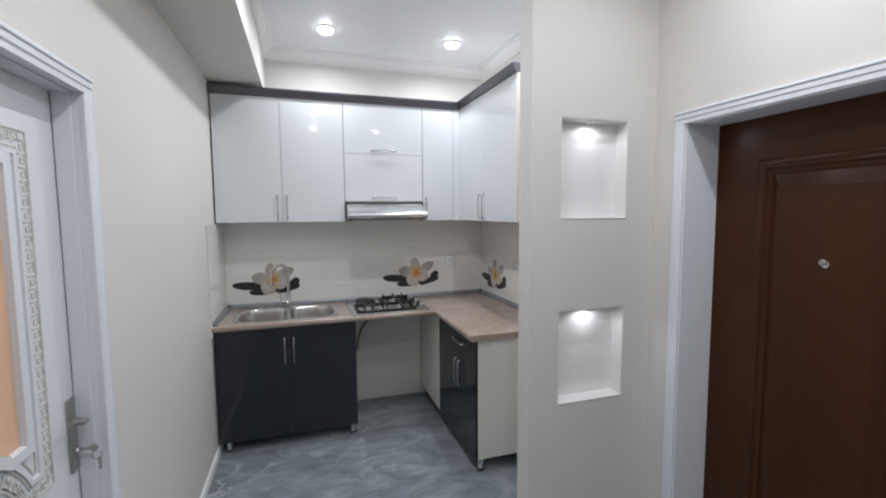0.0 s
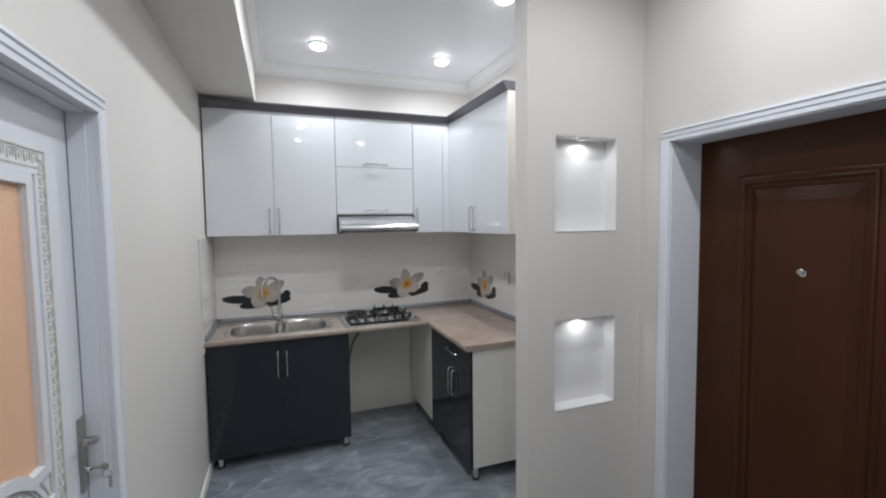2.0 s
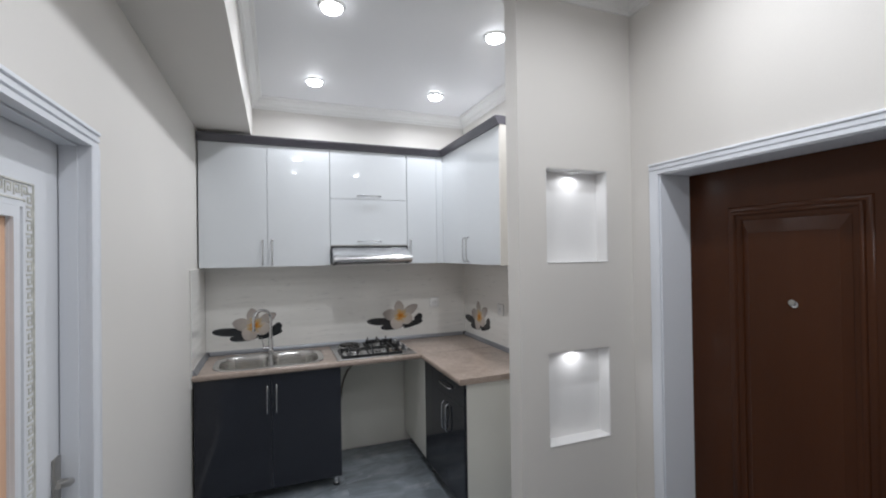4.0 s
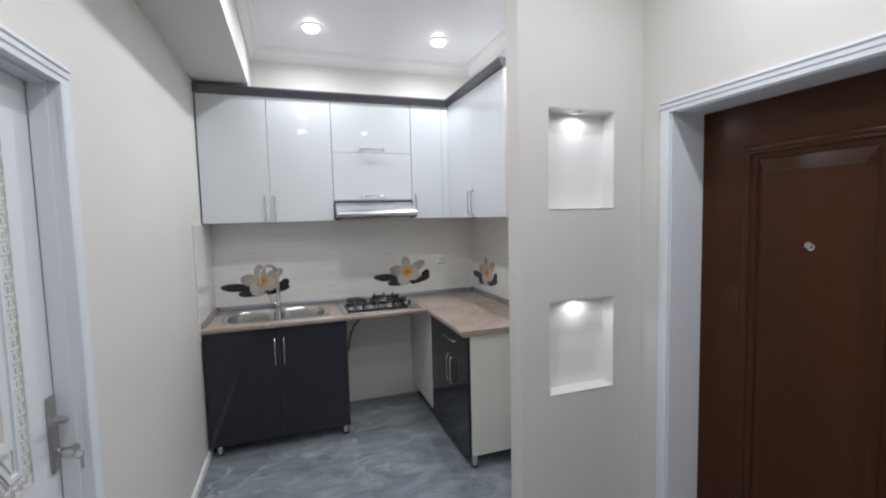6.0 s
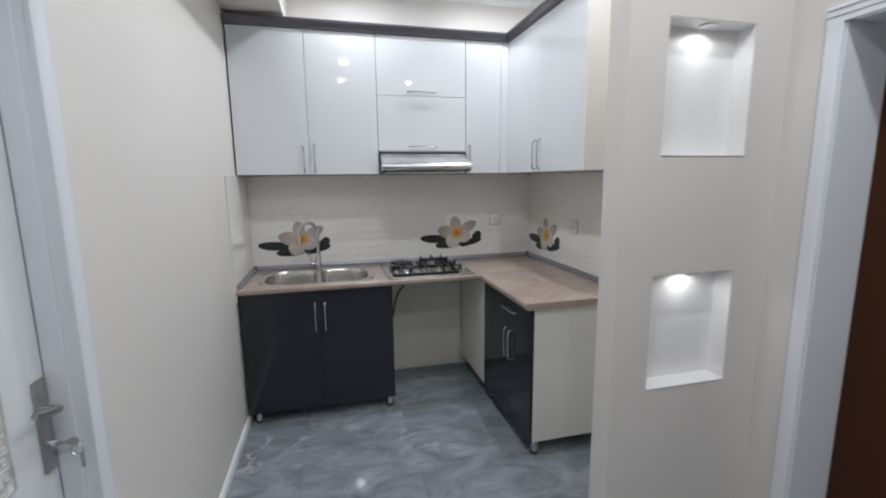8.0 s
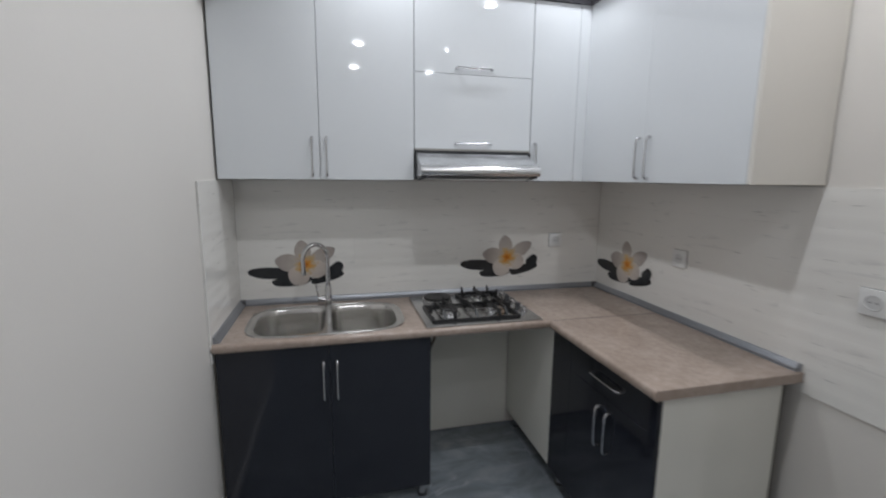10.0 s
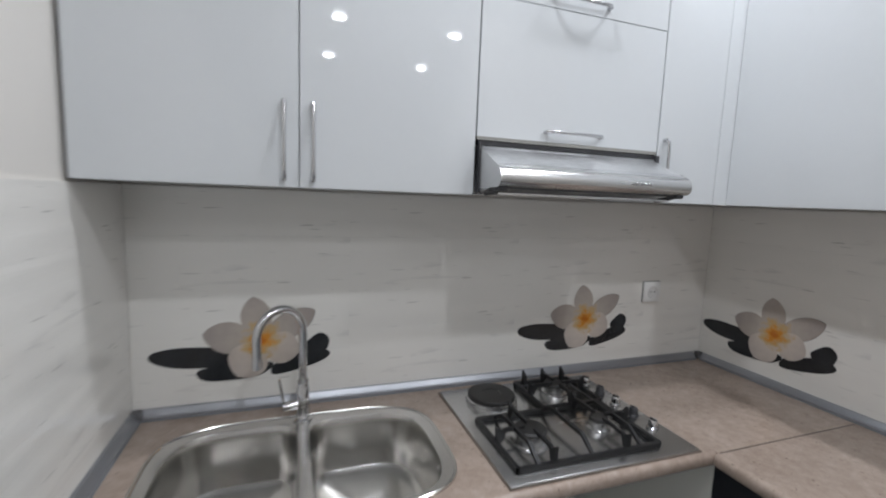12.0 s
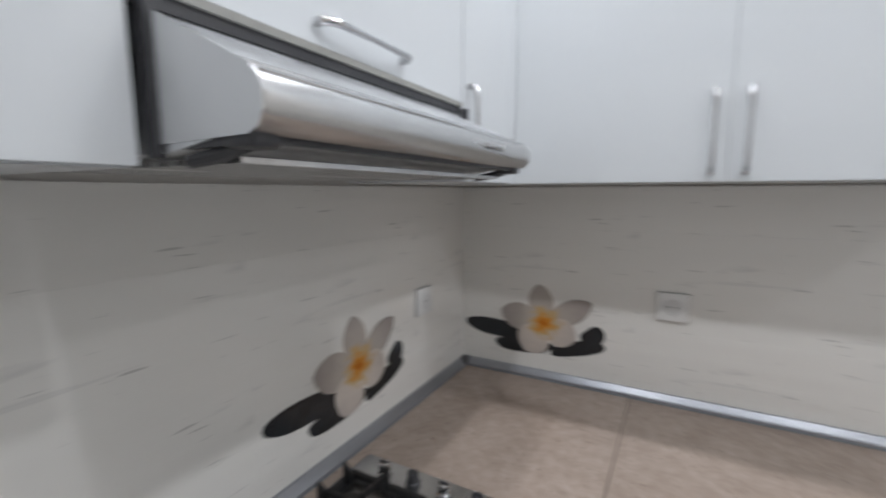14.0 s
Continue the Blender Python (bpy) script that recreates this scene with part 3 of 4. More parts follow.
    for s in (1, -1):
        tri = [(LC + s * 0.35, 0.765), (LC + s * 0.35, 0.18), (LC + s * 0.05, 0.18), (LC + s * 0.05, 0.55), (LC + s * 0.24, 0.66), (LC + s * 0.35, 0.765)]
        part("corner_line", ribbon(B(), tri, 0.005, 0.004, LX), PATINA, d)
        bm = B()
        for k in range(7):
            c = Vector((LC + s * (0.318 - 0.006 * k), 0.705 - 0.03 * k))
            ribbon(bm, [(c.x - 0.012, c.y), (c.x, c.y + 0.012), (c.x + 0.012, c.y), (c.x, c.y - 0.010)], 0.006, 0.004, LX)
        part("corner_scroll", bm, PATINA, d)
    # handle plate, lever, lock and key
    hy = y1 - 0.028
    bm = B()
    box(bm, LX, LX + 0.009, hy - 0.020, hy + 0.020, 0.872, 1.088, 0.004, 2)
    plate = part("handle_plate", bm, NICKEL, d, "satin nickel handle plate", smooth=True)
    tube_pts = [(LX + 0.008, hy, 1.018), (LX + 0.030, hy, 1.018), (LX + 0.038, hy - 0.006, 1.019), (LX + 0.041, hy - 0.025, 1.024), (LX + 0.040, hy - 0.085, 1.044)]
    part("lever", tube(B(), tube_pts, [0.010, 0.009, 0.0095, 0.009, 0.007], 12), NICKEL, plate, smooth=True)
    part("lock_cylinder", lathe(B(), [(0.009, 0.0), (0.009, 0.012), (0.007, 0.014)], (LX + 0.009, hy, 0.934), 16, "x"), CHROME, plate, smooth=True)
    bm = B()
    box(bm, LX + 0.02, LX + 0.044, hy - 0.0012, hy + 0.0012, 0.930, 0.938)
    lathe(bm, [(0.011, -0.0012), (0.011, 0.0012)], (LX + 0.053, hy, 0.934), 16, "y")
    part("key", bm, NICKEL, plate, "small chrome key in the lock")
    tube_k = [(LX + 0.058 + 0.012 * math.sin(a), hy, 0.924 - 0.012 + 0.012 * math.cos(a)) for a in (2 * math.pi * k / 16 for k in range(17))]
    part("key_ring", tube(B(), tube_k, 0.0016, 6), NICKEL, plate)
    bm = B()
    box(bm, LX + 0.061, LX + 0.069, hy - 0.0012, hy + 0.0012, 0.868, 0.905, 0.0005, 1)
    part("spare_key", bm, NICKEL, plate)


interior_door()


def entrance_door():
    x = W + 0.155
    d = thing("door_2", (x, (ED0 + ED1) / 2, 0), "dark brown panelled entrance door with a peephole", "door", kind="structure")
    c = (ED0 + ED1) / 2
    bm = B()
    box(bm, x, x + 0.06, ED0 + 0.004, ED1 - 0.004, 0.006, EDZ - 0.006, 0.002, 1)
    part("leaf", bm, BROWN_DOOR, d)
    for z0, z1 in ((0.22, 1.776),):
        hw = 0.213
        rect = [(c - hw, z0), (c - hw, z1), (c + hw, z1), (c + hw, z0), (c - hw, z0)]
        part("panel_moulding", moulded(B(), rect, half_round(0.060, 0.010), x), BROWN_DOOR, d, smooth=True)
        part("panel_bead", moulded(B(), rect, half_round(0.024, 0.019), x), BROWN_DOOR, d, smooth=True)
        iw, e = hw - 0.030, 0.030
        bm = B()
        o = [bm.verts.new((x - 0.001, y, z)) for y, z in ((c - iw, z0 + 0.03), (c + iw, z0 + 0.03), (c + iw, z1 - 0.03), (c - iw, z1 - 0.03))]
        i = [bm.verts.new((x - 0.012, y, z)) for y, z in ((c - iw + e, z0 + 0.03 + e), (c + iw - e, z0 + 0.03 + e), (c + iw - e, z1 - 0.03 - e * 1.7), (c - iw + e, z1 - 0.03 - e * 1.7))]
        bm.faces.new(i)
        for k in range(4):
            bm.faces.new((o[k], o[(k + 1) % 4], i[(k + 1) % 4], i[k]))
        bmesh.ops.recalc_face_normals(bm, faces=bm.faces[:])
        part("raised_panel", bm, BROWN_DOOR, d)
    ly, lz = -3.060, 0.932
    bm = B()
    box(bm, x - 0.008, x, ly - 0.022, ly + 0.022, lz - 0.13, lz + 0.11, 0.004, 2)
    lock = part("handle_plate", bm, NICKEL, d, "satin nickel handle plate", smooth=True)
    part("lever", tube(B(), [(x - 0.007, ly, lz), (x - 0.045, ly, lz), (x - 0.055, ly + 0.012, lz), (x - 0.056, ly + 0.095, lz - 0.003)], [0.010, 0.010, 0.0095, 0.008], 12), NICKEL, lock, smooth=True)
    py, pz = -2.671, 1.423
    hole = part("peephole", lathe(B(), [(0.004, -0.014), (0.0095, -0.0165), (0.0125, -0.016), (0.0135, -0.012), (0.0135, 0.002)], (x, py, pz), 24, "x"), CHROME, d, "small chrome peephole", smooth=True)
    part("peephole_cover", lathe(B(), [(0.0095, -0.002), (0.0115, 0.0), (0.0115, 0.002)], (x - 0.019, py + 0.007, pz + 0.006), 20, "x"), NICKEL, hole, "swung-aside peephole cover")


entrance_door()

# ---- ceiling downlights ----


def downlight(x, y):
    d = thing("downlight", (x, y, CEIL - 0.02), "round white recessed LED downlight, switched on", "ceiling lamp", "ceiling downlights")
    part("ring", lathe(B(), [(0.0535, 0.011), (0.055, 0.0105), (0.062, 0.013), (0.065, 0.016), (0.066, 0.0195), (0.0535, 0.0195)], (x, y, CEIL - 0.02), 36), SOCKET_WHITE, d, smooth=True)
    part("diffuser", lathe(B(), [(0.053, 0.008), (0.0525, 0.0), (0.048, -0.009), (0.037, -0.016), (0.018, -0.0195), (0.002, -0.020)], (x, y, CEIL - 0.014), 32), LENS_GLOW, d, "lit domed white diffuser", smooth=True)


for lx, ly in LAMPS:
    downlight(lx, ly)

# ---- kitchen: upper cabinets ----
UY, UX, UB, UT = -0.31, 1.815, 1.548, 2.432
TILE_T = 0.008


def bow_handle(parent, p0, p1, out, r=0.005, mat=HANDLE_STEEL):
    """A bow handle between two feet p0 and p1 that stands off along out."""
    p0, p1, o = Vector(p0), Vector(p1), Vector(out)
    mid = [p0, p0 + o * 0.55, p0 + o * 0.9 + (p1 - p0) * 0.05]
    mid += [p0 + (p1 - p0) * s + o * (0.95 + 0.15 * math.sin(math.pi * s)) for s in (0.12, 0.3, 0.5, 0.7, 0.88)]
    mid += [p1 + o * 0.9 - (p1 - p0) * 0.05, p1 + o * 0.55, p1]
    h = part("handle", tube(B(), mid, [r * 1.25, r * 1.2, r * 1.15, r, r * 0.9, r * 0.85, r * 0.9, r, r * 1.15, r * 1.2, r * 1.25], 10), mat, parent, "chrome bow handle", smooth=True)
    return h


def carcass(t, x0, x1, y0, y1, z0, z1, mat, top=True):
    """Open-fronted box of boards as one part."""
    b = 0.016
    bm = B()
    box(bm, x0, x0 + b, y0, y1, z0, z1)
    box(bm, x1 - b, x1, y0, y1, z0, z1)
    box(bm, x0 + b, x1 - b, y0, y1, z0, z0 + b)
    if top:
        box(bm, x0 + b, x1 - b, y0, y1, z1 - b, z1)
    box(bm, x0 + b, x1 - b, y1 - 0.006, y1 - 0.0005, z0 + b, z1 - (b if top else 0))
    return part("body", bm, mat, t)


def front_y(t, x0, x1, z0, z1, y, mat, name="door"):
    bm = B()
    g = 0.0005 if mat is CHARCOAL else 0.0012
    box(bm, x0 + g, x1 - g, y, y + 0.018, z0 + g, z1 - g, 0.0008, 2)
    return part(name, bm, mat, t)


def front_x(t, y0, y1, z0, z1, x, mat, name="door"):
    bm = B()
    g = 0.0005
    box(bm, x, x + 0.018, y0 + g, y1 - g, z0 + g, z1 - g, 0.0008, 2)
    return part(name, bm, mat, t)


BACK = -TILE_T - 0.0005
G = "wall cabinets"
c = thing("wall_cabinet", (0.45, -0.155, UB), "glossy white two-door wall cabinet", "wall cabinet", G)
carcass(c, 0.010, 0.893, UY + 0.018, BACK, UB, UT, WHITE_EDGE)
d1 = front_y(c, 0.010, 0.4515, UB, UT, UY, GLOSS_WHITE)
d2 = front_y(c, 0.4515, 0.893, UB, UT, UY, GLOSS_WHITE)
bow_handle(d1, (0.418, UY, 1.567), (0.418, UY, 1.740), (0, -0.021, 0))
bow_handle(d2, (0.482, UY, 1.567), (0.482, UY, 1.740), (0, -0.021, 0))

c = thing("wall_cabinet", (1.2, -0.155, 1.702), "glossy white flap cabinet above the cooker hood", "wall cabinet", G)
carcass(c, 0.895, 1.501, UY + 0.018, BACK, 1.702, UT, WHITE_EDGE)
d1 = front_y(c, 0.895, 1.501, 1.702, 2.058, UY, GLOSS_WHITE)
d2 = front_y(c, 0.895, 1.501, 2.058, UT, UY, GLOSS_WHITE)
bm = B()
box(bm, 0.897, 1.499, UY - 0.0004, UY + 0.0175, 1.6945, 1.7031)
part("bottom_edge", bm, DOOR_EDGE, d1, "beige unglossed lower edge")
bow_handle(d1, (1.102, UY, 1.729), (1.283, UY, 1.729), (0, -0.021, 0))
bow_handle(d2, (1.102, UY, 2.084), (1.283, UY, 2.084), (0, -0.021, 0))

c = thing("wall_cabinet", (1.63, -0.155, UB), "narrow glossy white wall cabinet beside the hood", "wall cabinet", G)
carcass(c, 1.503, 1.757, UY + 0.018, BACK, UB, UT, WHITE_EDGE)
d1 = front_y(c, 1.503, 1.757, UB, UT, UY, GLOSS_WHITE)
bow_handle(d1, (1.527, UY, 1.567), (1.527, UY, 1.740), (0, -0.021, 0))

c = thing("wall_cabinet", (1.975, -0.66, UB), "glossy white corner wall cabinet with a cream end panel", "wall cabinet", G)
bm = B()
box(bm, UX + 0.018, W - TILE_T - 0.0005, -1.29, UY, UB, UT)
box(bm, 1.759, W - TILE_T - 0.0005, UY + 0.0005, BACK, UB, UT)
part("body", bm, WHITE_EDGE, c)
bm = B()
box(bm, UX, W - TILE_T - 0.0005, -1.306, -1.2905, UB, UT, 0.001, 1)
part("end_panel", bm, CREAM_END, c, "cream melamine end panel")
bm = B()
box(bm, 1.758, UX - 0.0008, UY, UY + 0.018, UB + 0.001, UT - 0.001, 0.001, 1)
part("gap_filler", bm, GLOSS_WHITE, c)
d1 = front_x(c, -0.788, UY - 0.0006, UB, UT, UX, GLOSS_WHITE)
d2 = front_x(c, -1.290, -0.788, UB, UT, UX, GLOSS_WHITE)
bow_handle(d1, (UX, -0.757, 1.567), (UX, -0.757, 1.740), (-0.021, 0, 0))
bow_handle(d2, (UX, -0.820, 1.567), (UX, -0.820, 1.740), (-0.021, 0, 0))

# dark cornice board on top of the wall cabinets
cz0, cz1 = UT + 0.001, 2.487
prof = [(0.0, cz0), (-0.014, cz0), (-0.018, cz0 + 0.012), (-0.032, cz1 - 0.012), (-0.034, cz1), (0.06, cz1), (0.06, cz0)]
CY = UY + 0.004
bm = B()
lo = [bm.verts.new((0.004, CY + o, z)) for o, z in prof]
ce = [bm.verts.new((UX + 0.004 + o, CY + o, z)) for o, z in prof]
hi = [bm.verts.new((UX + 0.004 + o, -1.308, z)) for o, z in prof]
for a, b in ((lo, ce), (ce, hi)):
    for k in range(len(prof)):
        bm.faces.new((a[k], a[(k + 1) % len(prof)], b[(k + 1) % len(prof)], b[k]))
bm.faces.new(lo)
bm.faces.new(hi[::-1])
box(bm, UX + 0.066, W - 0.001, -1.340, -1.25, cz0, cz1, 0.003, 1)
bmesh.ops.recalc_face_normals(bm, faces=bm.faces[:])
whole("cabinet_cornice", bm, CROWN_GREY, "dark grey cornice board along the wall cabinet tops", "cabinet cornice")

# ---- cooker hood ----


def cooker_hood():
    x0, x1 = 0.905, 1.495
    h = thing("cooker_hood", (1.2, -0.2, 1.556), "slim brushed steel cooker hood under the flap cabinet", "cooker hood")
    prof = [(-0.02, 1.556), (-0.02, 1.690), (UY + 0.006, 1.681), (UY - 0.004, 1.673), (-0.412, 1.628), (-0.428, 1.622), (-0.4265, 1.588), (-0.405, 1.571), (-0.33, 1.560)]
    bm = B()
    prism(bm, prof, "x", x0, x1)
    part("canopy", bm, SMUDGED_STEEL, h)
    cheek = [(UY - 0.012, 1.675), (-0.4125, 1.6295), (-0.439, 1.6165), (-0.447, 1.608), (-0.4515, 1.598), (-0.451, 1.585), (-0.445, 1.574), (-0.434, 1.569), (UY - 0.012, 1.567)]
    bar_end = [(-0.4125, 1.6285), (-0.438, 1.6155), (-0.446, 1.607), (-0.4505, 1.597), (-0.450, 1.585), (-0.444, 1.575), (-0.434, 1.570), (-0.424, 1.573)]
    for a in (x0 - 0.003, x1 + 0.0035):
        shape = cheek if a < x0 else bar_end
        part("side_cheek", prism(B(), shape, "x", a, a + 0.003), STEEL, h)
    # dark upright strips drawn for the shade in the side gaps
    for a in (x0 - 0.006, x1 - 0.003):
        bm = B()
        box(bm, a, a + 0.009, UY - 0.013, UY - 0.001, 1.556, 1.690)
        part("side_gap_shade", bm, DARK_PLASTIC, h, "dark strip for the shade in the gap beside the hood")
    bar = [(-0.4115, 1.6284), (-0.426, 1.6215), (-0.438, 1.6155), (-0.446, 1.607), (-0.4505, 1.597), (-0.450, 1.585), (-0.444, 1.575), (-0.434, 1.570), (-0.424, 1.573), (-0.420, 1.60)]
    visor = part("visor_bar", prism(B(), bar, "x", x0 + 0.0002, x1 + 0.0033), STEEL, h, "rounded steel visor bar", smooth=True)
    # two thin chrome ribs added to draw the bar's highlight bands
    for k in range(2):
        y, z = ((-0.4215, 1.6233), (-0.4395, 1.6140))[k]
        bm = B()
        tube(bm, [(x0 - 0.001, y, z), (x1 + 0.002, y, z)], 0.0017, 6)
        part("highlight_rib", bm, CHROME, visor)
    bm = B()
    box(bm, x1 + 0.0067, x1 + 0.009, -0.445, -0.428, 1.577, 1.608, 0.0012, 2)
    part("end_cap", bm, CAP_GREY, visor, smooth=True)
    bm = B()
    box(bm, x0 + 0.004, x1 - 0.004, -0.428, -0.418, 1.5655, 1.5735)
    box(bm, x0 + 0.002, x0 + 0.010, -0.42, UY - 0.012, 1.5625, 1.5695)
    part("underside_frame", bm, DARK_PLASTIC, h, "black underside frame strip")
    bm = B()
    for k in range(12):
        y = -0.395 + 0.029 * k
        box(bm, x0 + 0.02, x1 - 0.02, y, y + 0.018, 1.551, 1.5562)
    part("filter_grille", bm, STEEL, h)
    # solid dark strip that fills the gap under the flap with shade
    bm = B()
    box(bm, x0 - 0.004, x1 + 0.002, UY + 0.004, UY + 0.0165, 1.6815, 1.6944)
    part("shadow_gap", bm, DARK_PLASTIC, h, "dark strip for the shade in the gap above the hood")
    bm = B()
    box(bm, 1.286, 1.358, -0.4516, -0.449, 1.5905, 1.5915)
    part("button_slot", bm, DARK_PLASTIC, visor)
    for k in range(5):
        bm = B()
        box(bm, 1.290 + 0.0135 * k, 1.300 + 0.0135 * k, -0.4555, -0.449, 1.592, 1.5985, 0.0012, 1)
        part("button", bm, CHROME, visor, smooth=True)
    # hinged catch under each end
    for x in (x0 + 0.010, x1 - 0.020):
        bm = B()
        box(bm, x - 0.010, x + 0.018, -0.434, -0.400, 1.560, 1.577, 0.004, 2)
        tube(bm, [(x + 0.006, -0.408, 1.566), (x + 0.002, -0.385, 1.558), (x - 0.004, -0.350, 1.5525)], [0.008, 0.007, 0.006], 8)
        part("hinge_catch", bm, DARK_PLASTIC, h, "black plastic hinge catch", smooth=True)


cooker_hood()

# ---- base cabinets and worktops ----
TZ0, TZ1 = 0.803, 1.541
CT, CB, BF, BX = 0.880, 0.842, -0.575, 1.548
FB = 0.083


def cabinet_leg(t, x, y, h=FB):
    l = part("leg", lathe(B(), [(0.020, 0.006), (0.0185, 0.010), (0.0185, h), (0.022, h)], (x, y, 0.0), 20), CHROME, t, "round chrome leg", smooth=True)
    part("foot", lathe(B(), [(0.021, 0.0005), (0.023, 0.002), (0.023, 0.014), (0.019, 0.016)], (x, y, 0.0), 20), DARK_PLASTIC, l, "black plastic foot", smooth=True)


c = thing("sink_cabinet", (0.46, -0.28, 0), "charcoal two-door sink cabinet on chrome legs", "base cabinet", "base cabinets")
bm = B()
box(bm, 0.018, 0.034, BF + 0.018, -0.001, FB, CB - 0.001)
box(bm, 0.906, 0.922, BF + 0.018, -0.001, FB, CB - 0.001)
box(bm, 0.034, 0.906, BF + 0.018, -0.001, FB, FB + 0.016)
box(bm, 0.034, 0.906, BF + 0.018, BF + 0.06, CB - 0.017, CB - 0.001)
part("body", bm, CREAM_BOARD, c)
d1 = front_y(c, 0.014, 0.471, FB - 0.004, CB - 0.002, BF, CHARCOAL)
d2 = front_y(c, 0.471, 0.924, FB - 0.004, CB - 0.002, BF, CHARCOAL)
bow_handle(d1, (0.443, BF, 0.585), (0.443, BF, 0.765), (0, -0.021, 0))
bow_handle(d2, (0.501, BF, 0.585), (0.501, BF, 0.765), (0, -0.021, 0))
for x in (0.066, 0.893):
    for y in (-0.525, -0.10):
        cabinet_leg(c, x, y)

c = thing("corner_base_cabinet", (1.84, -0.66, 0), "charcoal corner base cabinet with drawer and cream side panels", "base cabinet", "base cabinets")
bm = B()
box(bm, BX, BX + 0.016, BF, -0.001, FB + 0.006, CB - 0.001, 0.0008, 1)
part("side_panel", bm, CREAM_BOARD, c, "cream melamine side panel")
bm = B()
box(bm, BX + 0.0185, 2.078, -1.303, -1.287, FB + 0.006, CB - 0.001, 0.0008, 1)
part("end_panel", bm, CREAM_BOARD, c, "cream melamine end panel")
bm = B()
box(bm, BX + 0.02, 2.078, -1.286, -0.002, FB + 0.006, FB + 0.022)
box(bm, 2.062, 2.078, -1.286, -0.002, FB + 0.022, CB - 0.001)
part("body", bm, CREAM_BOARD, c)
# dark brown strip standing in for the shade between cabinet and wall
bm = B()
box(bm, 2.0785, 2.100, -1.292, -0.9, FB + 0.006, CB - 0.001)
part("gap_filler", bm, DARK_BROWN, c, "dark brown strip for the shade in the gap to the wall")
mid_y = -1.018
dr = front_x(c, -1.304, BF - 0.17, 0.692, CB - 0.002, BX, CHARCOAL, "drawer_front")
da = front_x(c, mid_y, BF - 0.17, FB, 0.692, BX, CHARCOAL)
db = front_x(c, -1.304, mid_y, FB, 0.692, BX, CHARCOAL)
front_x(c, BF - 0.17, BF - 0.001, FB, CB - 0.002, BX, CHARCOAL, "filler_panel")
bow_handle(dr, (BX, -0.925, 0.762), (BX, -1.11, 0.762), (-0.021, 0, 0))
bow_handle(da, (BX, -0.985, 0.465), (BX, -0.985, 0.640), (-0.021, 0, 0))
bow_handle(db, (BX, -1.050, 0.465), (BX, -1.050, 0.640), (-0.021, 0, 0))
for x in (1.600, 2.05):
    for y in (-1.262, -0.62, -0.07):
        cabinet_leg(c, x, y, FB + 0.006)


def superloop(cx, cy, a, b, p, n=56):
    pts = []
    for k in range(n):
        t = 2 * math.pi * k / n
        c, s = math.cos(t), math.sin(t)
        x = cx + a * math.copysign(abs(c) ** (2 / p), c)
        y = cy + b * math.copysign(abs(s) ** (2 / p), s)
        pts.append((x, y))
    return pts


SCX, SCY, SA, SB = 0.463, -0.338, 0.360, 0.228
sink_hole = superloop(SCX, SCY, SA - 0.012, SB - 0.012, 4.2)
NOSE = [(0.0, CB), (-0.008, CB), (-0.0145, CB + 0.004), (-0.018, CB + 0.011), (-0.018, CT - 0.011), (-0.0145, CT - 0.004), (-0.008, CT), (0.0, CT)]
wt = thing("worktop", (1.07, -0.3, CB), "beige stone-look laminate worktop holding sink and hob", "worktop", "worktops")
bm = B()
plate_with_holes(bm, [[(0.003, -TILE_T - 0.001), (W - TILE_T - 0.001, -TILE_T - 0.001), (W - TILE_T - 0.001, -0.582), (0.003, -0.582)], sink_hole], CB, CT)
part("slab", bm, STONE_TOP, wt)
part("front_edge", prism(B(), [(-0.582 + o, z) for o, z in NOSE], "x", 0.003, 1.522), STONE_TOP, wt, "rounded front edge", smooth=True)
bm = B()
box(bm, 1.5225, W - TILE_T - 0.001, -0.600, -0.5822, CB, CT)
part("corner_infill", bm, STONE_TOP, wt)
wt = thing("worktop", (1.82, -0.96, CB), "beige stone-look laminate side worktop with a butt joint", "worktop", "worktops")
bm = B()
box(bm, 1.5255, W - TILE_T - 0.001, -1.328, -0.6008, CB, CT, 0.0015, 1)
part("slab", bm, STONE_TOP, wt)
part("front_edge", prism(B(), [(1.5255 + o, z) for o, z in NOSE], "y", -1.327, -0.6008), STONE_TOP, wt, "rounded front edge", smooth=True)

bm = B()
box(bm, 1.530, W - TILE_T - 0.03, -0.6024, -0.5990, CT - 0.004, CT + 0.0006)
part("joint_strip", bm, DARK_BROWN, wt, "dark worktop joint line")

# aluminium upstand along the walls
bar = [(0.0005, 0.003), (0.024, 0.003), (0.024, 0.008), (0.018, 0.012), (0.013, 0.020), (0.007, 0.027), (0.0005, 0.028)]


def upstand(axis, a, b, wall, side, label):
    mid = (a + b) / 2
    at = (mid, wall, CT) if axis == "x" else (wall, mid, CT)
    u = thing("worktop_upstand", at, label, "upstand", "worktop upstands")
    part("profile", prism(B(), [(wall + side * d, CT + 0.0005 + h) for d, h in bar], axis, a, b), ALU, u, smooth=True)
    part("seal_lip", prism(B(), [(wall + side * d, CT + h) for d, h in ((0.001, 0.0005), (0.0265, 0.0005), (0.0255, 0.0034), (0.001, 0.0034))], axis, a, b), GROUT, u, "grey rubber seal lip")


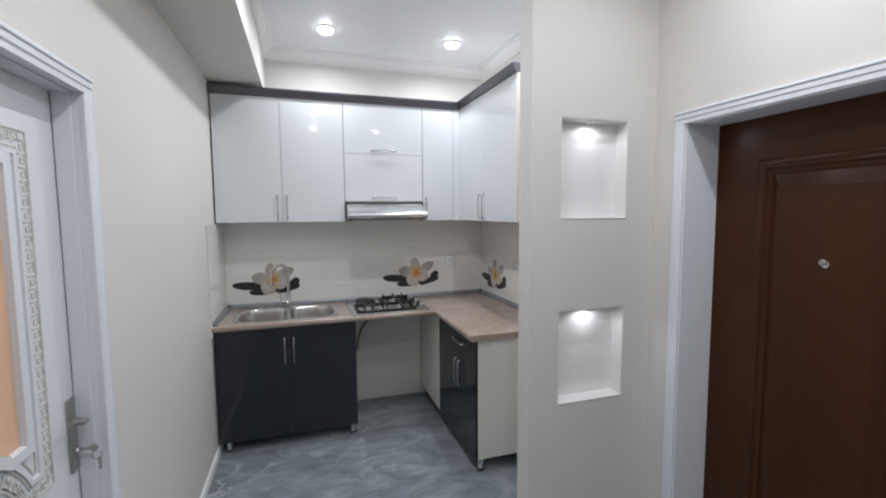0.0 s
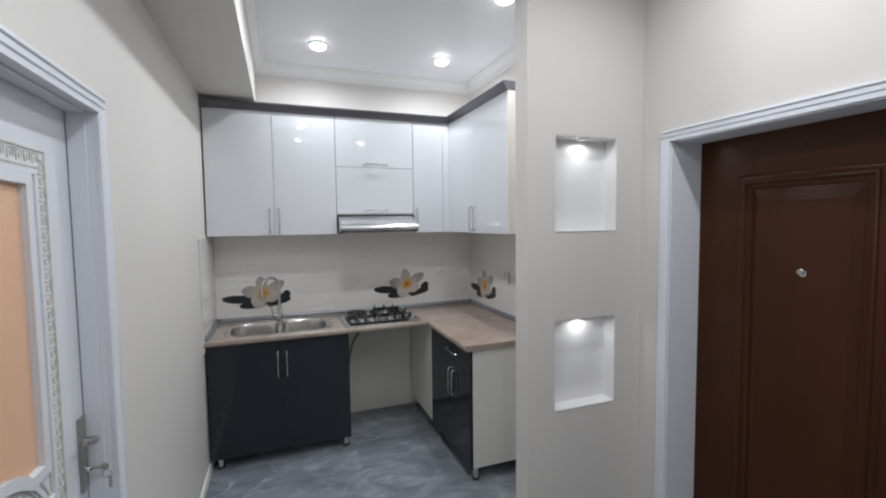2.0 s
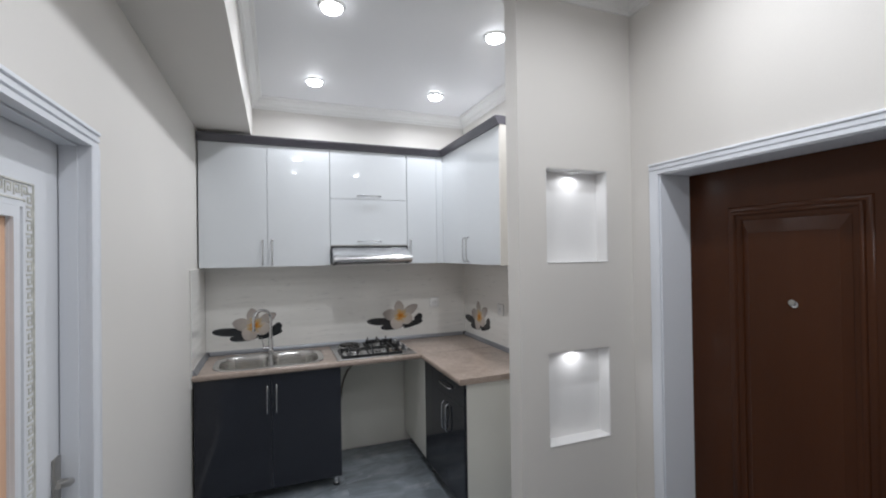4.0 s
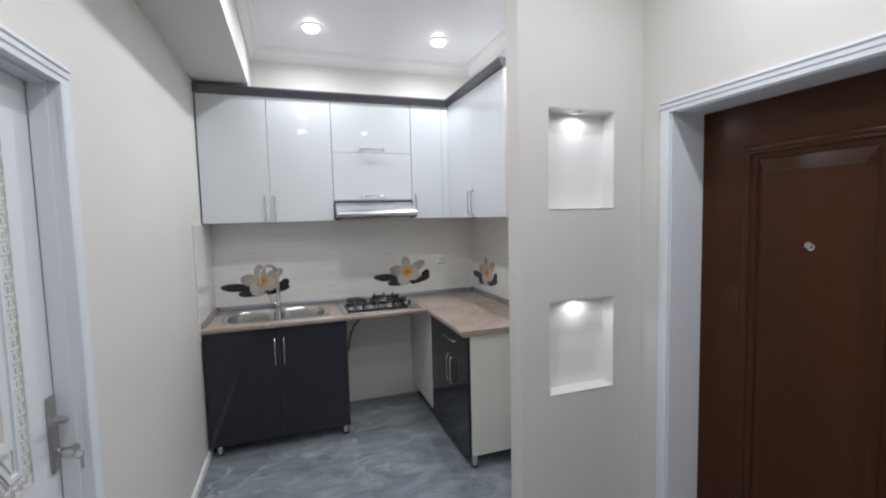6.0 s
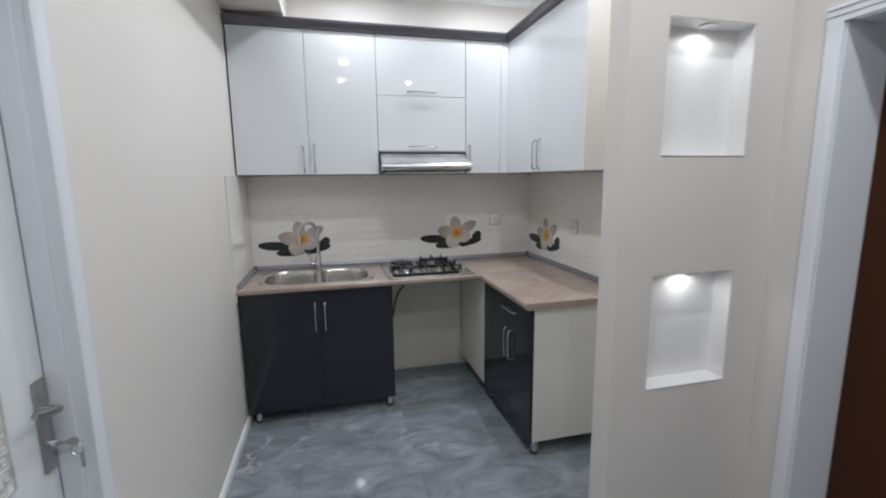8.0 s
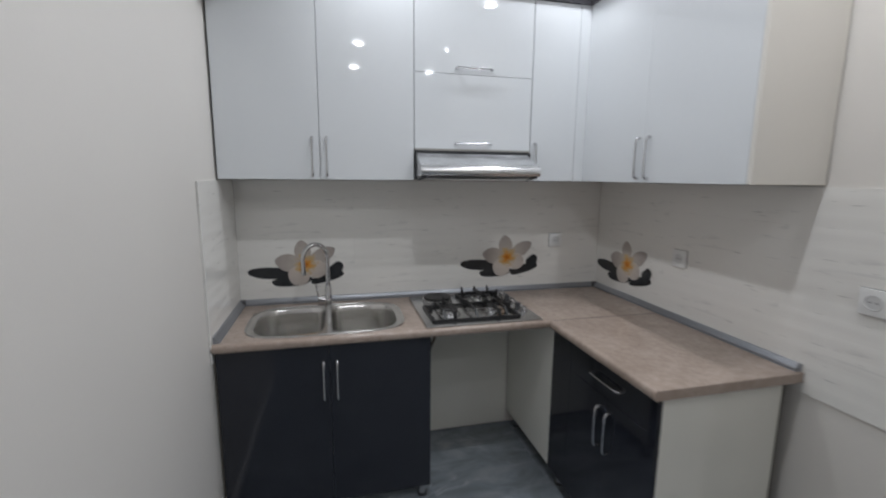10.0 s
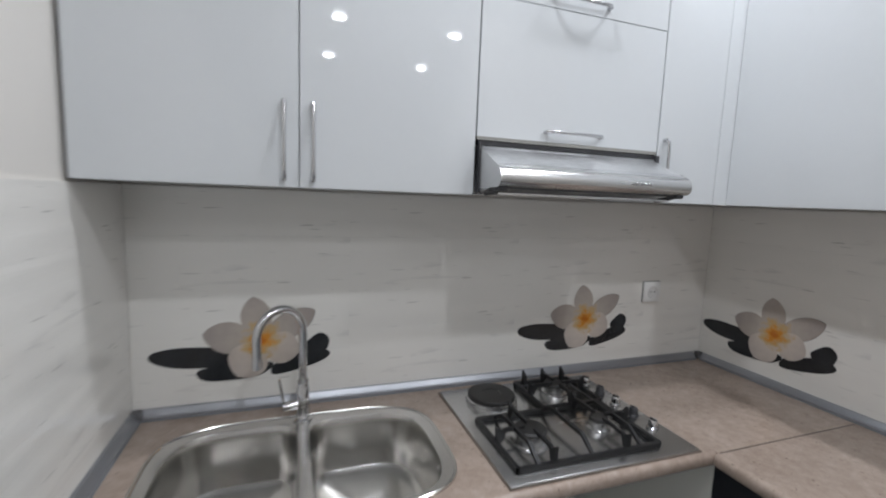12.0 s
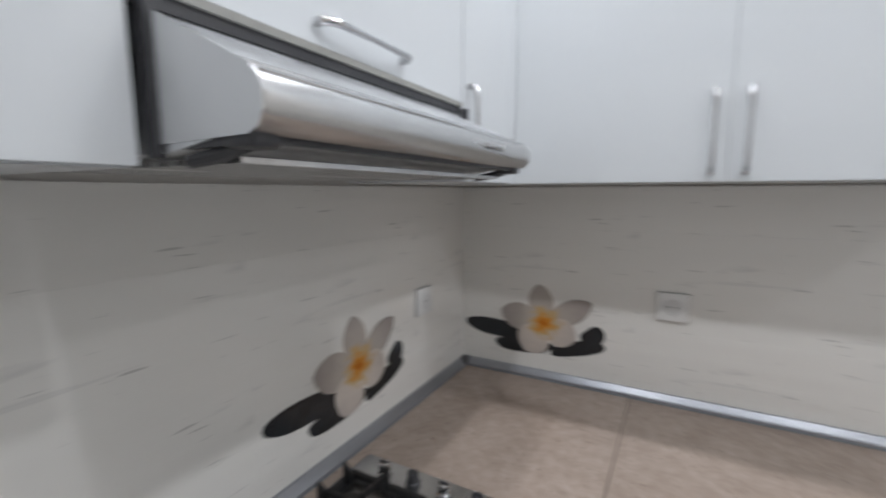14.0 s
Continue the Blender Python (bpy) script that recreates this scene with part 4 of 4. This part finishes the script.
upstand("x", 0.035, 2.100, -TILE_T, -1, "grey aluminium upstand along the back tiles")
upstand("y", -1.312, -0.036, W - TILE_T, -1, "grey aluminium upstand along the side tiles")
upstand("y", -0.575, -0.036, TILE_T, 1, "short grey aluminium upstand beside the sink")
for x, y in ((0.009, -0.036), (W - TILE_T - 0.0285, -0.036)):
    bm = B()
    box(bm, x, x + 0.028, y, y + 0.027, CT + 0.0005, CT + 0.031, 0.005, 2)
    whole("upstand_corner_cap", bm, CAP_GREY, "dark grey plastic corner cap on the upstand", "corner cap", "corner caps", smooth=True)
bm = B()
box(bm, W - TILE_T - 0.027, W - TILE_T - 0.0005, -1.318, -1.3125, CT + 0.0005, CT + 0.031, 0.002, 1)
whole("upstand_end_cap", bm, ALU, "grey end cap on the aluminium upstand", "end cap", smooth=True)

# ---- sink and tap ----


def bowl(bm, loop, depth, cx, cy):
    rings = []
    for s, z in ((1.0, CT + 0.004), (0.985, CT - 0.002), (0.965, CT - 0.02), (0.93, CT - depth * 0.75), (0.89, CT - depth * 0.93), (0.80, CT - depth), (0.25, CT - depth - 0.006), (0.10, CT - depth - 0.012)):
        rings.append([bm.verts.new((cx + (x - cx) * s, cy + (y - cy) * s, z)) for x, y in loop])
    n = len(loop)
    for a, b in zip(rings, rings[1:]):
        for k in range(n):
            bm.faces.new((a[k], a[(k + 1) % n], b[(k + 1) % n], b[k]))
    bm.faces.new(rings[-1])


def sink():
    s = thing("kitchen_sink", (SCX, SCY, CT), "double-bowl satin steel inset sink", "sink")
    outer = superloop(SCX, SCY, SA, SB, 4.0)
    bowls = []
    for sign in (-1, 1):
        # each bowl is rounder at the sink's end than at the divider
        bx, by, ra, rb = SCX + sign * 0.170, SCY - 0.010, 0.156, 0.194
        loop = []
        for k in range(52):
            t = 2 * math.pi * k / 52
            u, w = math.cos(t), math.sin(t)
            p = 3.1 if u * sign > 0 else 6.5
            loop.append((bx + ra * math.copysign(abs(u) ** (2 / p), u), by + rb * math.copysign(abs(w) ** (2 / p), w)))
        bowls.append(loop)
    bm = B()
    plate_with_holes(bm, [outer] + bowls, CT + 0.004, CT + 0.004)
    n = len(outer)
    part_edge = B()
    rings = [[part_edge.verts.new((SCX + (x - SCX) * k, SCY + (y - SCY) * k, z)) for x, y in outer] for k, z in ((0.985, CT + 0.0045), (0.995, CT + 0.0075), (1.006, CT + 0.006), (1.010, CT + 0.0006))]
    for a, b in zip(rings, rings[1:]):
        for k in range(n):
            part_edge.faces.new((a[k], a[(k + 1) % n], b[(k + 1) % n], b[k]))
    bmesh.ops.recalc_face_normals(part_edge, faces=part_edge.faces[:])
    part("deck", bm, SINK_STEEL, s)
    part("rolled_rim", part_edge, SINK_STEEL, s, smooth=True)
    for loop in bowls:
        cx, cy = sum(p[0] for p in loop) / len(loop), sum(p[1] for p in loop) / len(loop)
        bm = B()
        bowl(bm, loop, 0.155, cx, cy)
        bmesh.ops.recalc_face_normals(bm, faces=bm.faces[:])
        b = part("bowl", bm, SINK_STEEL, s, smooth=True)
        part("drain", lathe(B(), [(0.040, 0.0), (0.040, 0.004), (0.030, 0.005), (0.022, 0.002)], (cx, cy, CT - 0.155), 24), CHROME, b, smooth=True)


sink()


def tap():
    bx, by = 0.464, -0.134
    z0 = CT + 0.0045
    t = thing("mixer_tap", (bx, by, z0), "tall chrome swan-neck mixer tap with a side lever", "tap")
    part("body", lathe(B(), [(0.026, 0.0), (0.026, 0.004), (0.019, 0.008), (0.018, 0.095), (0.0155, 0.10), (0.015, 0.118)], (bx, by, z0), 24), CHROME, t, smooth=True)
    r, top = 0.066, 1.148
    d = Vector((-0.86, -0.51))
    pts = [(bx, by, z0 + 0.11), (bx, by, 1.06), (bx, by, top)]
    for k in range(1, 15):
        a = math.pi * 1.04 * k / 14
        u = r * (1 - math.cos(a)) * 1.03
        pts.append((bx + d.x * u, by + d.y * u, top + r * 1.12 * math.sin(a)))
    last = pts[-1]
    pts.append((last[0] + 0.001, last[1], last[2] - 0.055))
    part("spout", tube(B(), pts, 0.0115, 14), CHROME, t, smooth=True)
    part("aerator", lathe(B(), [(0.0105, -0.012), (0.0125, -0.010), (0.0125, 0.012), (0.0115, 0.013)], (last[0] + 0.001, last[1], last[2] - 0.055), 18), CHROME, t, smooth=True)
    arm = part("lever_hub", tube(B(), [(bx - 0.015, by, z0 + 0.045), (bx - 0.055, by - 0.004, z0 + 0.045)], [0.014, 0.013], 16), CHROME, t, smooth=True)
    part("lever", tube(B(), [(bx - 0.050, by - 0.004, z0 + 0.050), (bx - 0.056, by - 0.005, z0 + 0.085), (bx - 0.063, by - 0.007, z0 + 0.128)], [0.005, 0.004, 0.0035], 10), CHROME, arm, smooth=True)


tap()

# ---- hob ----


def hob():
    x0, x1, y0, y1 = 0.905, 1.480, -0.580, -0.068
    zt = CT + 0.0085
    h = thing("gas_hob", ((x0 + x1) / 2, (y0 + y1) / 2, CT), "steel gas hob with cast iron grates and one hotplate", "hob")
    bm = B()
    box(bm, x0, x1, y0, y1, CT + 0.0005, zt, 0.004, 2)
    part("plate", bm, STEEL, h, smooth=True)
    bm = B()
    box(bm, x0 - 0.003, x1 + 0.003, y0 - 0.003, y1 + 0.003, CT + 0.0004, CT + 0.003)
    part("seal", bm, RUBBER, h, "brown edge seal")
    hp = part("hotplate", lathe(B(), [(0.083, 0.0), (0.083, 0.016), (0.079, 0.018), (0.076, 0.018)], (1.045, -0.178, zt), 36), STEEL, h, "steel hotplate rim", smooth=True)
    part("hotplate_disc", lathe(B(), [(0.0765, 0.018), (0.0765, 0.026), (0.073, 0.029), (0.030, 0.029), (0.028, 0.027)], (1.045, -0.178, zt), 36), BURNER_CAP, hp, "black hotplate disc", smooth=True)
    for bx, by, r in ((1.050, -0.415, 0.047), (1.285, -0.175, 0.036), (1.275, -0.415, 0.028)):
        b = part("burner", lathe(B(), [(r * 1.25, 0.0), (r * 1.2, 0.006), (r * 0.9, 0.010), (r * 0.86, 0.024), (r * 0.94, 0.027)], (bx, by, zt), 28), STEEL, h, smooth=True)
        part("burner_cap", lathe(B(), [(r * 0.97, 0.0275), (r * 0.98, 0.033), (r * 0.88, 0.037), (r * 0.3, 0.038)], (bx, by, zt), 28), BURNER_CAP, b, smooth=True)

    def bar_(bm, p, q, w=0.0075, hgt=0.010):
        p, q = Vector(p), Vector(q)
        t = (q - p).normalized()
        s = Vector((-t.y, t.x, 0)).normalized() * w / 2 if abs(t.z) < 0.9 else Vector((w / 2, 0, 0))
        u = Vector((0, 0, hgt / 2))
        lo = [bm.verts.new(p + a) for a in (s + u, -s + u, -s - u, s - u)]
        hi = [bm.verts.new(q + a) for a in (s + u, -s + u, -s - u, s - u)]
        bm.faces.new(lo[::-1])
        bm.faces.new(hi)
        for k in range(4):
            bm.faces.new((lo[k], lo[(k + 1) % 4], hi[(k + 1) % 4], hi[k]))

    def grate(ax0, ax1, ay0, ay1, centres, name):
        zb, zg = zt + 0.008, zt + 0.040
        bm = B()
        for p, q in (((ax0, ay0), (ax1, ay0)), ((ax1, ay0), (ax1, ay1)), ((ax1, ay1), (ax0, ay1)), ((ax0, ay1), (ax0, ay0))):
            bar_(bm, (*p, zb), (*q, zb), 0.012, 0.012)
        for x in (ax0, ax1):
            for y in (ay0, ay1):
                bar_(bm, (x, y, zb), (x + 0.0001, y, zt + 0.0005), 0.012, 0.012)
        for cx, cy in centres:
            for dx, dy in ((1, 0), (-1, 0), (0, 1), (0, -1)):
                ex = (ax1 if dx > 0 else ax0) if dx else cx
                ey = (ay1 if dy > 0 else ay0) if dy else cy
                if dx and len(centres) > 1:
                    ex = min(max(cx + dx * 0.118, ax0), ax1)
                sx, sy = cx + dx * 0.020, cy + dy * 0.020
                if abs(ex - cx) + abs(ey - cy) < 0.03:
                    continue
                if dy or ex in (ax0, ax1):
                    tri = [Vector((ex, ey, zb - 0.004)), Vector((ex, ey, zg + 0.012)), Vector((ex - dx * 0.014, ey - dy * 0.014, zg + 0.002)), Vector((ex - dx * 0.030, ey - dy * 0.030, zg - 0.002)), Vector((ex - dx * 0.018, ey - dy * 0.018, zb))]
                    w = Vector((dy, dx, 0)).normalized() * 0.005
                    f0, f1 = [bm.verts.new(v + w) for v in tri], [bm.verts.new(v - w) for v in tri]
                    bm.faces.new(f0)
                    bm.faces.new(f1[::-1])
                    for k in range(5):
                        bm.faces.new((f0[k], f0[(k + 1) % 5], f1[(k + 1) % 5], f1[k]))
                    bar_(bm, (ex - dx * 0.022, ey - dy * 0.022, zg - 0.001), (sx, sy, zg), 0.0085, 0.010)
        if len(centres) > 1:
            mx = (centres[0][0] + centres[1][0]) / 2
            for off in (-0.160, 0.0, 0.155):
                bar_(bm, (mx + off, ay0, zb), (mx + off, ay0 + 0.05, zg), 0.0095, 0.011)
                bar_(bm, (mx + off, ay0 + 0.05, zg), (mx + off, ay1 - 0.05, zg), 0.0095, 0.011)
                bar_(bm, (mx + off, ay1 - 0.05, zg), (mx + off, ay1, zb), 0.0095, 0.011)
        for tx in (ax0 + 0.03, (ax0 + ax1) / 2, ax1 - 0.03):
            for v0, v1 in (((ay1, ay1 - 0.022),) if len(centres) == 1 else ()):
                f0 = [bm.verts.new((tx - 0.004, y, z)) for y, z in ((v0, zb), (v0, zg + 0.013), (v1, zg), (v1, zb))]
                f1 = [bm.verts.new((tx + 0.004, y, z)) for y, z in ((v0, zb), (v0, zg + 0.013), (v1, zg), (v1, zb))]
                bm.faces.new(f0)
                bm.faces.new(f1[::-1])
                for k in range(4):
                    bm.faces.new((f0[k], f0[(k + 1) % 4], f1[(k + 1) % 4], f1[k]))
        bmesh.ops.recalc_face_normals(bm, faces=bm.faces[:])
        part(name, bm, IRON, h, "black cast iron grate")

    grate(0.945, 1.378, -0.540, -0.292, ((1.050, -0.415), (1.275, -0.415)), "grate")
    grate(1.178, 1.392, -0.281, -0.092, ((1.285, -0.187),), "grate")
    for k in range(5):
        ky = -0.145 - 0.078 * k
        kn = part("knob", lathe(B(), [(0.017, 0.0), (0.017, 0.004), (0.0135, 0.006), (0.0125, 0.024), (0.011, 0.026)], (1.437, ky, zt), 20), CHROME if k % 2 == 0 else DARK_PLASTIC, h, smooth=True)
        bm = B()
        box(bm, 1.437 - 0.0015, 1.437 + 0.0015, ky - 0.011, ky + 0.011, zt + 0.0255, zt + 0.029)
        part("pointer", bm, DARK_PLASTIC, kn)


hob()

# back board of the open appliance bay
bm = B()
box(bm, 0.925, 1.537, -0.012, -0.001, 0.012, TZ0 - 0.002, 0.001, 1)
whole("bay_back_board", bm, CREAM_BOARD, "pale cream board at the back of the appliance bay", "panel")

# gas hose in the open appliance bay
bm = B()
tube(bm, [(1.10, -0.30, CB - 0.004), (1.065, -0.30, 0.79), (1.010, -0.30, 0.735), (0.980, -0.30, 0.67), (0.965, -0.30, 0.60), (0.962, -0.30, 0.55)], 0.008, 10)
hose = whole("gas_hose", bm, RUBBER, "brown rubber gas hose hanging below the hob", "hose", smooth=True)
part("brass_nut", lathe(B(), [(0.010, 0.0), (0.011, 0.003), (0.011, 0.022), (0.009, 0.024)], (0.962, -0.30, 0.535), 12), NICKEL, hose)
bm = B()
tube(bm, [(0.950, -0.05, 0.001), (0.950, -0.05, 0.30), (0.952, -0.05, 0.56)], 0.007, 8)
whole("gas_pipe", bm, PALE_GROUT, "thin pale pipe up the bay wall", "pipe", smooth=True)

# ---- sockets ----


def socket(at, face, label):
    """A square wall socket; face is the way it looks: 'y' for the back wall, 'x' for the side wall."""
    s = thing("wall_socket", at, label, "socket", "wall sockets")
    if face == "x":
        s.rotation_euler = (0, 0, radians(-90))
    p = spot_of(s)

    def local(name, bm, mat, parent, smooth=False, label=""):
        bmesh.ops.translate(bm, verts=bm.verts[:], vec=p)
        return part(name, bm, mat, parent, label, smooth)
    bm = B()
    box(bm, -0.042, 0.042, -0.012, -0.0019, -0.042, 0.042, 0.0025, 2)
    f = local("frame", bm, SOCKET_WHITE, s, True)
    # slightly wider grey backing, draws the shade line round the socket
    bm = B()
    box(bm, -0.0428, 0.0428, -0.0018, 0.0, -0.0428, 0.0428)
    local("edge_shade", bm, CAP_GREY, s)
    local("insert", lathe(B(), [(0.026, -0.0125), (0.024, -0.0145), (0.0225, -0.0145), (0.021, -0.0122), (0.002, -0.0122)], (0, 0, 0), 28, "y"), SOCKET_INSERT, s, True)
    for x in (-0.0095, 0.0095):
        local("pin_hole", lathe(B(), [(0.0028, -0.0130), (0.0028, -0.0124)], (x, 0, 0), 10, "y"), DARK_PLASTIC, s)
    return s


socket((1.834, -TILE_T - 0.0003, 1.187), "y", "white square wall socket on the back tiles")
socket((W - TILE_T - 0.0003, -0.703, 1.184), "x", "white square wall socket on the side tiles")
socket((W - TILE_T - 0.0003, -1.500, 1.190), "x", "white square wall socket past the worktop end")

# ---- printed flower pictures on the tiles ----


def petal_outline(cx, cz, angle, length, width, n=22):
    a = radians(angle)
    pts = []
    for k in range(2 * n):
        s = k / n if k < n else 2 - k / n
        side = 1 if k < n else -1
        w = width / 2 * (math.sin(math.pi * min(1, s ** 0.85)) ** 0.7) * (0.55 + 0.55 * s) * side
        u = length * s
        pts.append((cx + u * math.cos(a) - w * math.sin(a), cz + u * math.sin(a) + w * math.cos(a)))
    return pts


def pebble_outline(cx, cz, a, b, tilt, seed, n=30):
    rnd = random.Random(seed)
    ph = [rnd.uniform(0, 6.28) for _ in range(3)]
    t0 = radians(tilt)
    pts = []
    for k in range(n):
        t = 2 * math.pi * k / n
        w = 1 + 0.05 * math.sin(2 * t + ph[0]) + 0.04 * math.sin(3 * t + ph[1]) + 0.02 * math.sin(5 * t + ph[2])
        x, y = a * w * math.copysign(abs(math.cos(t)) ** 0.8, math.cos(t)), b * w * math.copysign(abs(math.sin(t)) ** 0.8, math.sin(t))
        pts.append((cx + x * math.cos(t0) - y * math.sin(t0), cz + x * math.sin(t0) + y * math.cos(t0)))
    return pts


def flower_print(at, face, label):
    f = thing("flower_print", at, label, "tile picture", "flower pictures on the tiles")
    if face == "x":
        f.rotation_euler = (0, 0, radians(-90))
    p = spot_of(f)

    def flat(name, pts, depth, mat):
        bm = B()
        lo = [bm.verts.new((x, -depth, z)) for x, z in pts]
        bm.faces.new(lo)
        bmesh.ops.triangulate(bm, faces=bm.faces[:])
        bmesh.ops.recalc_face_normals(bm, faces=bm.faces[:])
        bmesh.ops.translate(bm, verts=bm.verts[:], vec=p)
        return part(name, bm, mat, f)
    flat("pebble", pebble_outline(0.108, 0.080, 0.108, 0.033, -4, 1), 0.0006, PRINT_STONE)
    flat("pebble", pebble_outline(0.215, 0.030, 0.105, 0.026, 2, 2), 0.0009, PRINT_STONE)
    flat("pebble", pebble_outline(0.400, 0.046, 0.086, 0.027, 15, 3), 0.0006, PRINT_STONE)
    flat("pebble", pebble_outline(0.450, 0.094, 0.038, 0.033, 40, 4), 0.0009, PRINT_STONE)
    c = (0.285, 0.115)
    for k, (ang, ln, w) in enumerate(((168, 0.160, 0.118), (30, 0.180, 0.094), (98, 0.142, 0.106), (-20, 0.118, 0.124), (-122, 0.122, 0.140))):
        if k == 1:
            flat("petal_edge", petal_outline(*c, ang, ln * 1.02, w * 1.05), 0.00135, PETAL_EDGE)
        flat("petal", petal_outline(*c, ang, ln, w), 0.0012 + 0.0003 * k, PETAL_GREY if k < 3 else PETAL_PALE)


flower_print((0.060, -TILE_T - 0.0002, 0.968), "y", "printed frangipani and black pebbles on the tiles behind the tap")
flower_print((1.233, -TILE_T - 0.0002, 0.968), "y", "printed frangipani and black pebbles on the tiles behind the hob")
flower_print((W - TILE_T - 0.0002, -0.028, 0.957), "x", "printed frangipani and black pebbles on the side tiles")

# ---- pieces: wall tiles and floor tiles ----


def tile_mesh(name, w, d, h, mat, bevel):
    bm = B()
    box(bm, 0, w, 0, d, 0, h, bevel, 1)
    return mesh_from(name, bm, mat)


def wall_tiles(host, span, z0, z1, tw, th, place, turn):
    """Rows of tiles along a wall, cut at the ends. place(u, z) gives the room position of a tile's corner."""
    cache = {}
    z = z0
    while z < z1 - 0.005:
        h = min(th, z1 - z)
        u = span[0]
        while u < span[1] - 0.005:
            w = min(tw, span[1] - u)
            key = (round(w, 4), round(h, 4))
            if key not in cache:
                cache[key] = tile_mesh("tile", w - 0.0001, TILE_T, h - 0.0001, WALL_TILE, 0.0)
            t = new("tile", cache[key])
            t.parent = host
            t.location = Vector(place(u, z)) - spot_of(host)
            t.rotation_euler = (0, 0, radians(turn))
            u += tw
        z += th


def tile_field(at, bx, label):
    bm = B()
    box(bm, *bx)
    return whole("wall_tiling", bm, PALE_GROUT, label, "wall tiles", "wall tilings", kind="structure", at=at)


host = tile_field((1.07, -0.002, TZ0), (0.0085, W - 0.0085, -0.0025, -0.0003, TZ0, TZ1), "white wavy glazed tiles behind the worktop")
wall_tiles(host, (0.009, W - 0.009), TZ0, TZ1, 0.60, 0.30, lambda u, z: (u, -TILE_T, z + 0.0006), 0)
host = tile_field((W - 0.002, -0.95, TZ0), (W - 0.0025, W - 0.0003, NY1 + 0.001, -0.0005, TZ0, TZ1), "white wavy glazed tiles on the side wall")
wall_tiles(host, (0.0005, -NY1 - 0.001), TZ0, TZ1, 0.60, 0.30, lambda u, z: (W - TILE_T, -u, z + 0.0006), -90)
host = tile_field((0.002, -0.3, TZ0), (0.0003, 0.0025, -0.600, -0.0005, TZ0, TZ1), "strip of white wavy tiles beside the sink")
wall_tiles(host, (0.0005, 0.600), TZ0, TZ1, 0.60, 0.30, lambda u, z: (TILE_T, u - 0.6005, z + 0.0006), 90)

bm = B()
box(bm, -0.2, W + 0.3, SOUTH - 0.15, 0.15, -0.12, -0.009)
floor = whole("floor", bm, GROUT, "polished grey marble-look porcelain floor", "floor", kind="structure", at=(1.0, -2.5, -0.12))
sizes = {}
columns, rows_y = [-0.05, 0.355, 0.955, 1.555, W + 0.05], [SOUTH, -4.8, -3.6, -2.4, -1.2, 0.0]
for x0, x1 in zip(columns, columns[1:]):
    for y0, y1 in zip(rows_y, rows_y[1:]):
        key = (round(x1 - x0, 4), round(y1 - y0, 4))
        if key not in sizes:
            sizes[key] = tile_mesh("tile", key[0] - 0.0005, key[1] - 0.0005, 0.009, FLOOR_TILE, 0.0003)
        t = new("tile", sizes[key])
        t.parent = floor
        t.location = Vector((x0, y0, -0.009)) - spot_of(floor)
